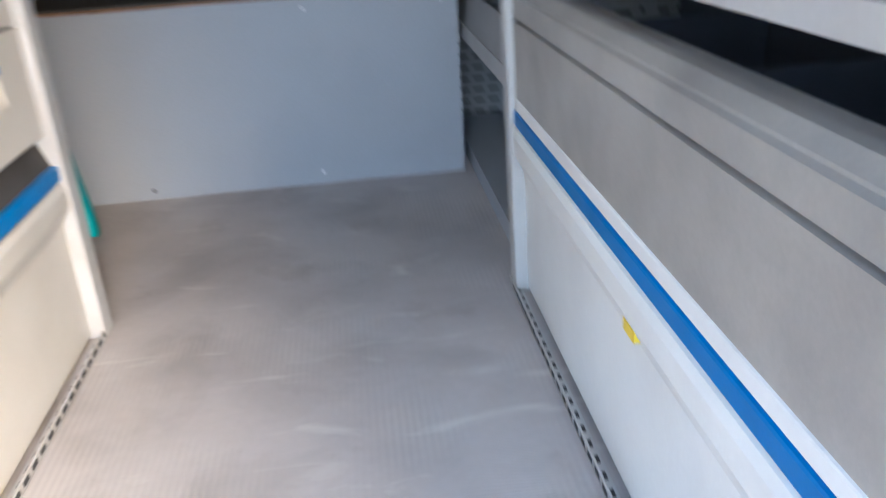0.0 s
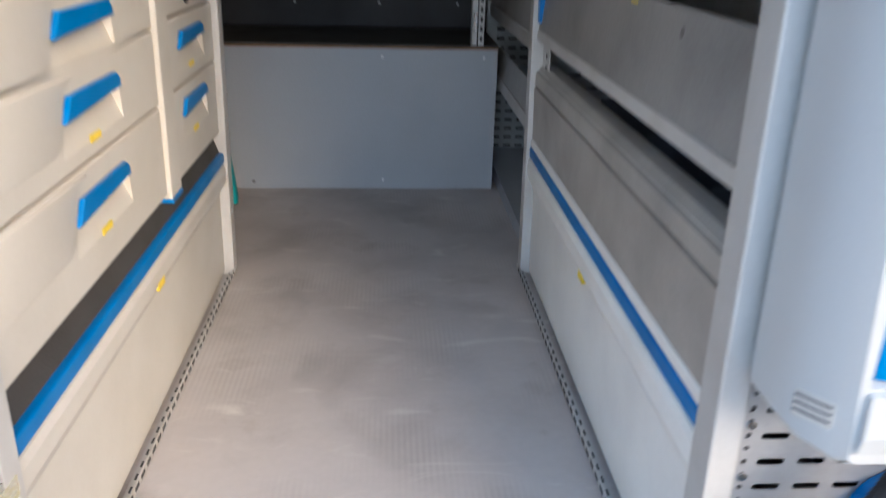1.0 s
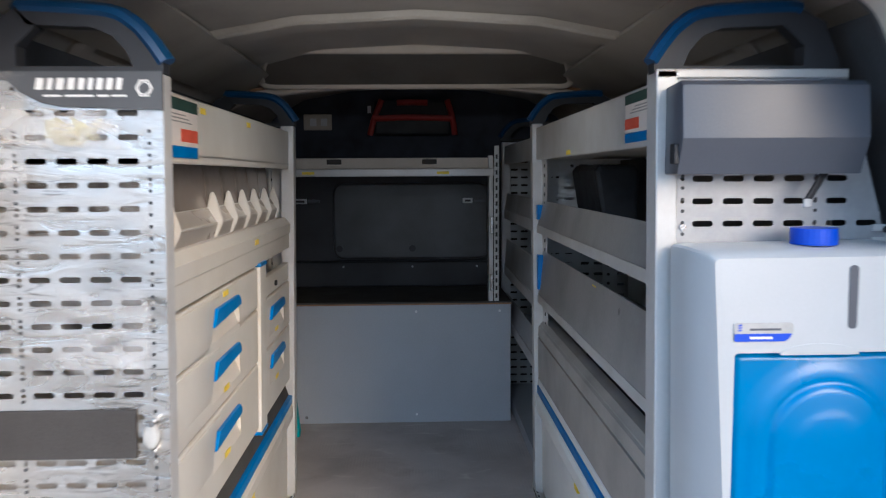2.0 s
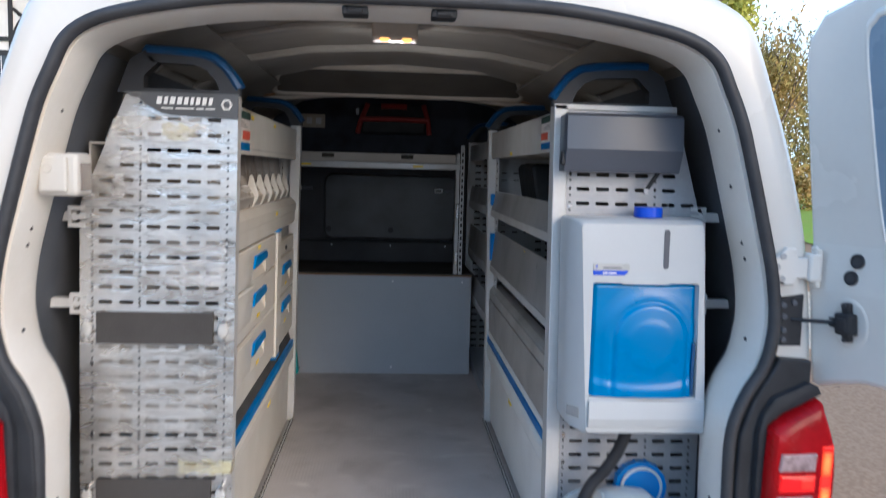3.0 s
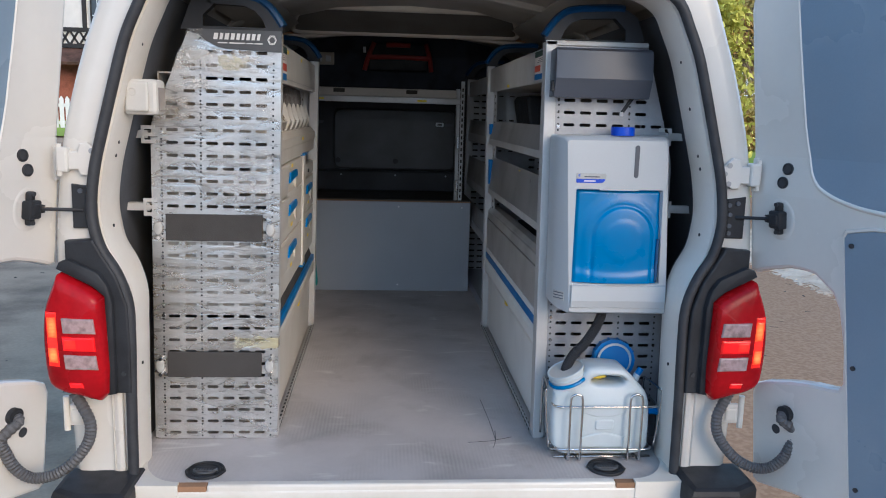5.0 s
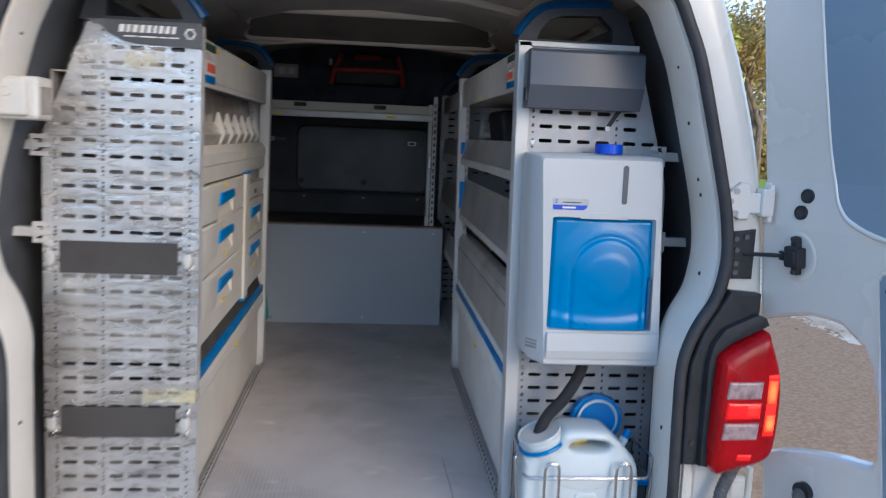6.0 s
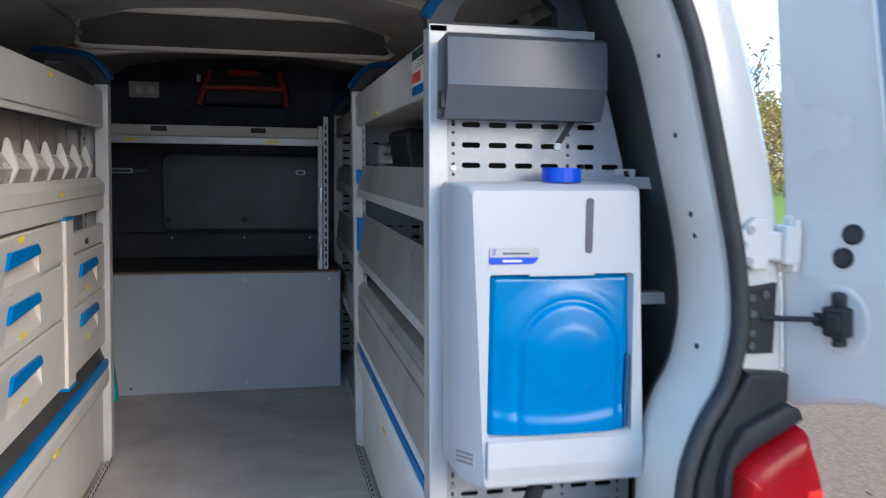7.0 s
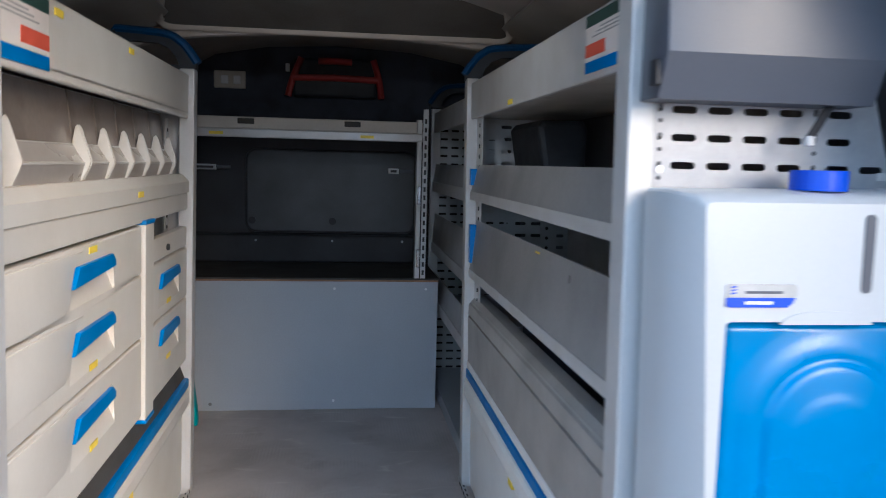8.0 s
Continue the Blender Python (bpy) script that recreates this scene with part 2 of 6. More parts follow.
def clear_film(color=(0.64, 0.625, 0.60), most=0.16, least=0.0):
    """Wrinkled clear protective film: partly see-through, cloudy in patches."""
    m = bpy.data.materials.new("clear_protective_film")
    m.use_nodes = True
    n, l = m.node_tree.nodes, m.node_tree.links
    b = n["Principled BSDF"]
    b.inputs["Base Color"].default_value, b.inputs["Roughness"].default_value = (*color, 1), 0.11
    co, mp, nz = n.new("ShaderNodeTexCoord"), n.new("ShaderNodeMapping"), n.new("ShaderNodeTexNoise")
    mp.inputs["Scale"].default_value = (9, 9, 30)
    nz.inputs["Scale"].default_value, nz.inputs["Detail"].default_value, nz.inputs["Distortion"].default_value = 1.0, 7.0, 1.0
    l.new(co.outputs["Object"], mp.inputs["Vector"])
    l.new(mp.outputs["Vector"], nz.inputs["Vector"])
    r = n.new("ShaderNodeMapRange")
    r.inputs["From Min"].default_value, r.inputs["From Max"].default_value = 0.36, 0.66
    r.inputs["To Min"].default_value, r.inputs["To Max"].default_value = least, most
    l.new(nz.outputs["Fac"], r.inputs["Value"])
    bp = n.new("ShaderNodeBump")
    bp.inputs["Strength"].default_value, bp.inputs["Distance"].default_value = 0.8, 0.012
    l.new(nz.outputs["Fac"], bp.inputs["Height"])
    l.new(bp.outputs["Normal"], b.inputs["Normal"])
    tr, mx = n.new("ShaderNodeBsdfTransparent"), n.new("ShaderNodeMixShader")
    l.new(r.outputs["Result"], mx.inputs["Fac"])
    l.new(tr.outputs["BSDF"], mx.inputs[1])
    l.new(b.outputs["BSDF"], mx.inputs[2])
    l.new(mx.outputs["Shader"], n["Material Output"].inputs["Surface"])
    return m


M["alufilm"], M["film"] = film_material(), clear_film()
M["tape"], M["crumpled"] = clear_film((0.66, 0.62, 0.40), 0.55, 0.25), clear_film((0.80, 0.81, 0.82), 0.34)


def fluted(m):
    """Lamp glass with fine flutes: the glow is uneven across it."""
    n, l = m.node_tree.nodes, m.node_tree.links
    co, w, nz, mu = n.new("ShaderNodeTexCoord"), n.new("ShaderNodeTexWave"), n.new("ShaderNodeTexNoise"), n.new("ShaderNodeMath")
    w.bands_direction = "Z"
    w.inputs["Scale"].default_value, w.inputs["Distortion"].default_value = 90, 1.0
    nz.inputs["Scale"].default_value, nz.inputs["Detail"].default_value = 45, 4
    for t in (w, nz):
        l.new(co.outputs["Object"], t.inputs["Vector"])
    mu.operation = "MULTIPLY_ADD"
    s = n["Principled BSDF"].inputs["Emission Strength"].default_value
    sc = n.new("ShaderNodeMath")
    l.new(w.outputs["Fac"], mu.inputs[0])
    mu.inputs[1].default_value = 0.45
    l.new(nz.outputs["Fac"], mu.inputs[2])
    sc.operation = "MULTIPLY"
    l.new(mu.outputs[0], sc.inputs[0])
    sc.inputs[1].default_value = s * 1.35
    # brightest in the middle of each light, falling off to its edge
    ds, fo, fin = n.new("ShaderNodeVectorMath"), n.new("ShaderNodeMapRange"), n.new("ShaderNodeMath")
    flat = n.new("ShaderNodeVectorMath")
    flat.operation, flat.inputs[1].default_value = "MULTIPLY", (1, 0, 1)
    ds.operation, ds.inputs[1].default_value = "DISTANCE", (0.5, 0, 0.5)
    l.new(co.outputs["Generated"], flat.inputs[0])
    l.new(flat.outputs["Vector"], ds.inputs[0])
    fo.inputs["From Min"].default_value, fo.inputs["From Max"].default_value = 0.1, 0.6
    fo.inputs["To Min"].default_value, fo.inputs["To Max"].default_value = 1.35, 0.18
    fo.interpolation_type = "SMOOTHSTEP"
    l.new(ds.outputs["Value"], fo.inputs["Value"])
    fin.operation = "MULTIPLY"
    l.new(sc.outputs[0], fin.inputs[0])
    l.new(fo.outputs["Result"], fin.inputs[1])
    l.new(fin.outputs[0], n["Principled BSDF"].inputs["Emission Strength"])


for key in ("lamp", "spot", "lamp2"):
    fluted(M[key])
lens = M["lens"].node_tree.nodes["Principled BSDF"]
lens.inputs["Emission Color"].default_value, lens.inputs["Emission Strength"].default_value = (0.9, 0.0, 0.003, 1), 0.05


def floor_material():
    """Grey resin-coated ply: cloudy wear, pale scuffs and a fine raised stud pattern."""
    m = mat("studded_grey_floor", (0.52, 0.487, 0.475), 0.48, 0, 0.06, 3.5, 55, 0.0, (0.40, 0.375, 0.366))
    n, l = m.node_tree.nodes, m.node_tree.links
    b = n["Principled BSDF"]
    co = n.new("ShaderNodeTexCoord")
    mp = n.new("ShaderNodeMapping")
    mp.inputs["Scale"].default_value = (150, 95, 1)
    l.new(co.outputs["Object"], mp.inputs["Vector"])
    w = n.new("ShaderNodeTexVoronoi")
    w.inputs["Randomness"].default_value = 0.12
    l.new(mp.outputs["Vector"], w.inputs["Vector"])
    # pale scuffs
    src = b.inputs["Base Color"].links[0].from_socket
    ms = n.new("ShaderNodeMapping")
    ms.inputs["Scale"].default_value, ms.inputs["Rotation"].default_value = (5, 16, 1), (0, 0, 0.5)
    l.new(co.outputs["Object"], ms.inputs["Vector"])
    sc = n.new("ShaderNodeTexNoise")
    sc.inputs["Scale"].default_value, sc.inputs["Detail"].default_value, sc.inputs["Distortion"].default_value = 1.0, 9.0, 0.8
    l.new(ms.outputs["Vector"], sc.inputs["Vector"])
    sr = n.new("ShaderNodeMapRange")
    sr.inputs["From Min"].default_value, sr.inputs["From Max"].default_value, sr.inputs["To Max"].default_value = 0.60, 0.72, 0.75
    l.new(sc.outputs["Fac"], sr.inputs["Value"])
    sm = n.new("ShaderNodeMix")
    sm.data_type = "RGBA"
    sm.inputs["B"].default_value = (0.66, 0.64, 0.60, 1)
    l.new(sr.outputs["Result"], sm.inputs["Factor"])
    l.new(src, sm.inputs["A"])
    l.new(sm.outputs["Result"], b.inputs["Base Color"])
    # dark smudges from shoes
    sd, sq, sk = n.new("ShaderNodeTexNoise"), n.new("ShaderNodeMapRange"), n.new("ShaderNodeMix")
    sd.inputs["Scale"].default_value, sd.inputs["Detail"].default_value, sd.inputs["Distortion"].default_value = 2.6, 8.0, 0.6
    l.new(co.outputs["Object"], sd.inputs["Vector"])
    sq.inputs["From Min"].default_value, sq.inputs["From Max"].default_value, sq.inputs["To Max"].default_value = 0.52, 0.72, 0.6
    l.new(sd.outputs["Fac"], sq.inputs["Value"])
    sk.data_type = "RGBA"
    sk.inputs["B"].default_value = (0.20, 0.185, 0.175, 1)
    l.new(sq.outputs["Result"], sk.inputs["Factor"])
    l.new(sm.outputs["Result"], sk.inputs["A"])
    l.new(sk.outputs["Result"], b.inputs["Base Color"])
    # ribs along the van with dust between them, worn away in patches
    rb, pm, pr, dk = n.new("ShaderNodeTexWave"), n.new("ShaderNodeTexNoise"), n.new("ShaderNodeMapRange"), n.new("ShaderNodeMix")
    rb.bands_direction = "X"
    rb.inputs["Scale"].default_value, rb.inputs["Distortion"].default_value, rb.inputs["Detail"].default_value = 28.0, 0.6, 2.0
    l.new(co.outputs["Object"], rb.inputs["Vector"])
    pm.inputs["Scale"].default_value, pm.inputs["Detail"].default_value = 3.2, 5.0
    l.new(co.outputs["Object"], pm.inputs["Vector"])
    pr.inputs["From Min"].default_value, pr.inputs["From Max"].default_value, pr.inputs["To Max"].default_value = 0.47, 0.60, 0.17
    l.new(pm.outputs["Fac"], pr.inputs["Value"])
    rp = n.new("ShaderNodeMath")
    rp.operation = "MULTIPLY"
    l.new(rb.outputs["Fac"], rp.inputs[0])
    l.new(pr.outputs["Result"], rp.inputs[1])
    dk.data_type = "RGBA"
    dk.inputs["B"].default_value = (0.70, 0.67, 0.63, 1)
    l.new(rp.outputs[0], dk.inputs["Factor"])
    l.new(sk.outputs["Result"], dk.inputs["A"])
    # dried mud with ragged edges
    mn, mr, mm = n.new("ShaderNodeTexNoise"), n.new("ShaderNodeMapRange"), n.new("ShaderNodeMix")
    mn.inputs["Scale"].default_value, mn.inputs["Detail"].default_value, mn.inputs["Roughness"].default_value = 4.6, 10.0, 0.62
    l.new(co.outputs["Object"], mn.inputs["Vector"])
    mr.inputs["From Min"].default_value, mr.inputs["From Max"].default_value, mr.inputs["To Max"].default_value = 0.585, 0.64, 0.22
    l.new(mn.outputs["Fac"], mr.inputs["Value"])
    mm.data_type = "RGBA"
    mm.inputs["B"].default_value = (0.27, 0.235, 0.205, 1)
    l.new(mr.outputs["Result"], mm.inputs["Factor"])
    l.new(dk.outputs["Result"], mm.inputs["A"])
    l.new(mm.outputs["Result"], b.inputs["Base Color"])
    bp = n.new("ShaderNodeBump")
    bp.inputs["Strength"].default_value, bp.inputs["Distance"].default_value = 0.3, 0.002
    bp.invert = True
    l.new(w.outputs["Distance"], bp.inputs["Height"])
    l.new(bp.outputs["Normal"], b.inputs["Normal"])
    return m


def ground_material():
    """Dark worn asphalt on one side passing into pale stony tarmac on the other."""
    m = mat("asphalt_and_gravel", (0.40, 0.30, 0.205), 0.85, 0, 0.2, 2.2, 45, 0.5, (0.20, 0.152, 0.108), spec=0.15)
    n, l = m.node_tree.nodes, m.node_tree.links
    b = n["Principled BSDF"]
    src = b.inputs["Base Color"].links[0].from_socket
    co = n.new("ShaderNodeTexCoord")
    sp = n.new("ShaderNodeSeparateXYZ")
    l.new(co.outputs["Object"], sp.inputs[0])
    nz = n.new("ShaderNodeTexNoise")
    nz.inputs["Scale"].default_value = 0.8
    l.new(co.outputs["Object"], nz.inputs["Vector"])
    ad = n.new("ShaderNodeMath")
    l.new(sp.outputs["X"], ad.inputs[0])
    l.new(nz.outputs["Fac"], ad.inputs[1])
    rg = n.new("ShaderNodeMapRange")
    rg.inputs["From Min"].default_value, rg.inputs["From Max"].default_value = -0.2, 1.2
    l.new(ad.outputs[0], rg.inputs["Value"])
    st = n.new("ShaderNodeTexNoise")
    st.inputs["Scale"].default_value, st.inputs["Detail"].default_value = 35, 8
    l.new(co.outputs["Object"], st.inputs["Vector"])
    gr = n.new("ShaderNodeValToRGB")
    gr.color_ramp.elements[0].color, gr.color_ramp.elements[1].color = (0.31, 0.198, 0.118, 1), (0.40, 0.262, 0.16, 1)
    gr.color_ramp.elements[0].position, gr.color_ramp.elements[1].position = 0.4, 0.62
    l.new(st.outputs["Fac"], gr.inputs["Fac"])
    mx = n.new("ShaderNodeMix")
    mx.data_type = "RGBA"
    l.new(rg.outputs["Result"], mx.inputs["Factor"])
    l.new(src, mx.inputs["A"])
    l.new(gr.outputs["Color"], mx.inputs["B"])
    l.new(mx.outputs["Result"], b.inputs["Base Color"])
    return m


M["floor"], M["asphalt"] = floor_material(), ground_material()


# ---- mesh helpers ----
def box(bm, x0, y0, z0, x1, y1, z1, bevel=0.0):
    """An axis-aligned box with bevelled edges, added to bm."""
    made = bmesh.ops.create_cube(bm, size=1.0, matrix=Matrix.Translation(((x0 + x1) / 2, (y0 + y1) / 2, (z0 + z1) / 2)) @ Matrix.Diagonal((abs(x1 - x0), abs(y1 - y0), abs(z1 - z0), 1)))
    if bevel:
        edges = {e for v in made["verts"] for e in v.link_edges}
        bmesh.ops.bevel(bm, geom=list(edges), offset=bevel, segments=2, affect="EDGES", profile=0.5)
    return bm


def boxes(*rows, bevel=0.0):
    bm = bmesh.new()
    for r in rows:
        box(bm, *r, bevel=bevel)
    return bm


def prism(points, axis, a, b, bevel=0.0):
    """A closed outline of 2D points, extruded from a to b along an axis: 'x' takes (y, z), 'y' (x, z), 'z' (x, y)."""
    bm = bmesh.new()
    put = {"x": lambda p, d: (d, p[0], p[1]), "y": lambda p, d: (p[0], d, p[1]), "z": lambda p, d: (p[0], p[1], d)}[axis]
    lo, hi = [bm.verts.new(put(p, a)) for p in points], [bm.verts.new(put(p, b)) for p in points]
    n = len(points)
    caps = [bm.faces.new(lo[::-1]), bm.faces.new(hi)]
    for i in range(n):
        bm.faces.new((lo[i], lo[(i + 1) % n], hi[(i + 1) % n], hi[i]))
    bmesh.ops.recalc_face_normals(bm, faces=bm.faces)
    if bevel:
        bmesh.ops.bevel(bm, geom=[e for f in caps for e in f.edges], offset=bevel, segments=2, affect="EDGES", profile=0.5)
    return bm


def rounded(x0, z0, x1, z1, r, n=5):
    """The outline of a rectangle with round corners."""
    out = []
    for cx, cz, s in ((x1 - r, z1 - r, 0), (x0 + r, z1 - r, 90), (x0 + r, z0 + r, 180), (x1 - r, z0 + r, 270)):
        for k in range(n + 1):
            a = radians(s + 90 * k / n)
            out.append((cx + r * math.cos(a), cz + r * math.sin(a)))
    return out


def cyl(bm, p, q, r, n=16, r2=None):
    """A capped cylinder or cone from p to q, added to bm."""
    p, q = Vector(p), Vector(q)
    turn = (q - p).to_track_quat("Z", "Y").to_matrix().to_4x4()
    bmesh.ops.create_cone(bm, cap_ends=True, segments=n, radius1=r, radius2=r if r2 is None else r2, depth=(q - p).length, matrix=Matrix.Translation((p + q) / 2) @ turn)
    return bm


def smooth_path(points, steps=8, closed=False):
    """Points of a smooth line through the given ones."""
    pts, out, n = [Vector(p) for p in points], [], len(points)
    for i in range(n if closed else n - 1):
        if closed:
            a, b, c, d = (pts[(i + k) % n] for k in (-1, 0, 1, 2))
        else:
            a, b, c, d = pts[max(i - 1, 0)], pts[i], pts[i + 1], pts[min(i + 2, n - 1)]
        for k in range(steps):
            t = k / steps
            out.append(0.5 * (2 * b + (c - a) * t + (2 * a - 5 * b + 4 * c - d) * t * t + (3 * b - a - 3 * c + d) * t ** 3))
    if not closed:
        out.append(pts[-1])
    return out


def tube(path, r, n=10, closed=False, ribs=0.0, bm=None):
    """A tube along a path; ribs makes every other ring thinner. r may be a pair: the two half-widths of a flat section."""
    bm = bm or bmesh.new()
    path = [Vector(p) for p in path]
    rings, m = [], len(path)
    ra, rb = r if isinstance(r, tuple) else (r, r)
    up = Vector((0.13, 0.97, 0.2)).normalized()
    for i, p in enumerate(path):
        t = (path[(i + 1) % m] - path[i - 1]) if closed else (path[min(i + 1, m - 1)] - path[max(i - 1, 0)])
        t.normalize()
        s = t.cross(up)
        s.normalize()
        u = s.cross(t)
        k = 1 - (ribs if i % 2 else 0)
        rings.append([bm.verts.new(p + k * (ra * math.cos(2 * math.pi * j / n) * s + rb * math.sin(2 * math.pi * j / n) * u)) for j in range(n)])
    for i in range(m if closed else m - 1):
        a, b = rings[i], rings[(i + 1) % m]
        for j in range(n):
            bm.faces.new((a[j], a[(j + 1) % n], b[(j + 1) % n], b[j]))
    if not closed:
        bm.faces.new(rings[0][::-1]), bm.faces.new(rings[-1])
    bmesh.ops.recalc_face_normals(bm, faces=bm.faces)
    return bm


def loft(loops, closed=True, caps=False):
    """A skin over loops that have the same number of points."""
    bm = bmesh.new()
    rows = [[bm.verts.new(p) for p in loop] for loop in loops]
    n = len(rows[0])
    for a, b in zip(rows, rows[1:]):
        for i in range(n if closed else n - 1):
            bm.faces.new((a[i], a[(i + 1) % n], b[(i + 1) % n], b[i]))
    if caps:
        bm.faces.new(rows[0][::-1]), bm.faces.new(rows[-1])
    bmesh.ops.recalc_face_normals(bm, faces=bm.faces)
    return bm


def mesh_of(name, bm, material, smooth=False):
    me = bpy.data.meshes.new(name)
    bm.to_mesh(me)
    bm.free()
    me.materials.append(material)
    if smooth:
        for p in me.polygons:
            p.use_smooth = True
    return me


LEAN = {}


def thing(name, at, label, category, group="", kind="", lean=0.0):
    """An Empty at the base of a thing, which its parts hang from. lean: metres that it leans in x for each metre of height."""
    ob = new(name)
    ob.location = at
    ob.empty_display_size = 0.1
    LEAN[ob] = lean
    return tagged(ob, label, category, group, kind)


def root_of(ob):
    while ob.parent:
        ob = ob.parent
    return ob


def part(name, bm, material, parent, label="", smooth=False):
    """Links a bmesh, made in world places, as one mesh under a thing or a part."""
    top = root_of(parent)
    k = LEAN.get(top, 0.0)
    if k:
        for v in bm.verts:
            v.co.x += k * v.co.z
    bmesh.ops.translate(bm, verts=bm.verts, vec=-Vector(top.location))
    ob = new(name, mesh_of(name, bm, material, smooth))
    ob.parent = parent
    return tagged(ob, label)


def whole(name, bm, material, label, category, group="", kind="", smooth=False):
    """A thing or a piece of the setting that is one mesh."""
    return tagged(new(name, mesh_of(name, bm, material, smooth)), label, category, group, kind)


def soften(ob, angle=35):
    """Smooth shading with the sharp edges kept."""
    for p in ob.data.polygons:
        p.use_smooth = True
    ob.data.set_sharp_from_angle(angle=radians(angle))
    return ob


def perforated(x0, x1, zs, slots, dots, keep, y, thick=0.002):
    """A sheet in the plane y with rows of rounded slots at the heights zs and columns of round holes; keep(x, z) says where sheet is."""
    bm = bmesh.new()
    rows = sorted(zs)
    pitch = rows[1] - rows[0]
    cols = sorted([(a, b, "s") for a, b in slots] + [(d - 0.008, d + 0.008, "d") for d in dots])

    def quad(a, b, c, d):
        pts = [keep(*p) for p in (a, b, c, d)]
        if abs(pts[0][0] - pts[1][0]) > 1e-5 or abs(pts[2][0] - pts[3][0]) > 1e-5:
            bm.faces.new([bm.verts.new((p[0], y, p[1])) for p in pts])

    def cell(a, b, zc, kind):
        lo, hi, m = zc - pitch / 2, zc + pitch / 2, (a + b) / 2
        if keep(a, zc)[0] != a or keep(b, zc)[0] != b or keep(a, hi)[0] != a:
            quad((a, lo), (b, lo), (b, hi), (a, hi))
            return
        if kind == "s":
            w, h = (b - a) / 2 - 0.0062, 0.0046
            ring = [(w, -h * .5), (w, h * .5), (w - .003, h), (-w + .003, h), (-w, h * .5), (-w, -h * .5), (-w + .003, -h), (w - .003, -h)]
        else:
            w = h = 0.0032
            ring = [(w, -w * .4), (w, w * .4), (w * .4, w), (-w * .4, w), (-w, w * .4), (-w, -w * .4), (-w * .4, -w), (w * .4, -w)]
        hole = [bm.verts.new((m + p[0], y, zc + p[1])) for p in ring]
        c = [bm.verts.new((px, y, pz)) for px, pz in ((b, lo), (b, hi), (a, hi), (a, lo))]
        for i in range(4):
            bm.faces.new((c[i], c[(i + 1) % 4], hole[2 * i + 1], hole[2 * i]))
            bm.faces.new((c[(i + 1) % 4], hole[(2 * i + 2) % 8], hole[2 * i + 1]))

    for z in rows:
        at = x0
        for a, b, kind in cols:
            if a > at + 1e-6:
                quad((at, z - pitch / 2), (a, z - pitch / 2), (a, z + pitch / 2), (at, z + pitch / 2))
            cell(a, b, z, kind)
            at = b
        quad((at, z - pitch / 2), (x1, z - pitch / 2), (x1, z + pitch / 2), (at, z + pitch / 2))
    bmesh.ops.remove_doubles(bm, verts=bm.verts, dist=1e-5)
    back = bmesh.ops.duplicate(bm, geom=list(bm.faces))
    bmesh.ops.translate(bm, verts=[g for g in back["geom"] if isinstance(g, bmesh.types.BMVert)], vec=(0, thick, 0))
    return bm


# ---- the van ----
C = -0.03                     # the van's middle line in x
GROUND = -0.58
LEFT, LEFT_LAMP = .021, .006   # how much further the opening and the lamp lie out on the one side
SEAL = [(0, 1.387), (.2, 1.385), (.34, 1.377), (.48, 1.356), (.59, 1.328), (.655, 1.286), (.690, 1.22), (.720, 1.15), (.748, 1.054), (.784, .92), (.806, .83),
        (.818, .74), (.814, .675), (.797, .615), (.762, .555), (.738, .48), (.736, .38), (.740, .2), (.742, .02), (.742, -.06)]
SKIN = [(0, 1.47), (.22, 1.468), (.43, 1.455), (.57, 1.437), (.67, 1.402), (.728, 1.36), (.758, 1.30), (.793, 1.205), (.820, 1.13), (.853, 1.02), (.880, .91), (.897, .79),
        (.907, .70), (.912, .62), (.912, .55), (.910, .48), (.905, .38), (.898, .2), (.892, .02), (.89, -.06)]


def dense(profile, steps=4):
    return [(p.x, p.z) for p in smooth_path([(a, 0, z) for a, z in profile], steps)]


def inset(profile, d):
    """A half profile moved inwards by d, a number or a function of the height."""
    out, n = [], len(profile)
    for i, (a, z) in enumerate(profile):
        p, q = profile[max(i - 1, 0)], profile[min(i + 1, n - 1)]
        t = Vector((q[0] - p[0], q[1] - p[1])).normalized()
        k = d(z) if callable(d) else d
        out.append((max(0.0, a + t.y * k) if i else 0.0, z - t.x * k))
    return out


def arch(profile, y):
    """Both halves of a profile as a line from the left foot over the top to the right foot."""
    return [(C - a - LEFT, y, z) for a, z in profile[:0:-1]] + [(C + a, y, z) for a, z in profile]


def lip(extra=0.0):
    """How far the painted frame reaches into the opening: deep at the top and waist, shallow at the foot."""
    return lambda z: extra + .020 + .016 * min(1.0, max(0.0, (z - .42) / .25))


S, D = dense(SEAL), dense(SKIN)
van = thing("van", (C, 1.2, GROUND), "white panel van with both rear barn doors standing open", "van")
soften(part("jamb", loft([arch(inset(S, lip(-.004)), -.108), arch(inset(S, lip()), -.125), arch(inset(S, lip()), -.15), arch(inset(S, lip(-.003)), -.225), arch(inset(S, lip(-.009)), -.243), arch(inset(S, .012), -.246)], closed=False), M["jamb"], van, "white painted door opening frame with small holes"), 40)
soften(part("inner_header", loft([arch(inset(S, lip(-.004)), -.109), arch(inset(S, lip(-.010)), -.088), arch(inset(S, -.06), -.055)], closed=False), M["lining"], van, "dark grey lining behind the opening frame"), 40)
soften(part("body_shell", loft([arch(inset(S, .012), -.246), arch(inset(D, .05), -.252), arch(inset(D, .025), -.25), arch(inset(D, .008), -.235), arch(D, -.20), arch(inset(D, -.012), .3), arch(inset(D, -.02), 3.0)], closed=False), M["body"], van, "white painted rear pillars, roof edge and sides"), 40)
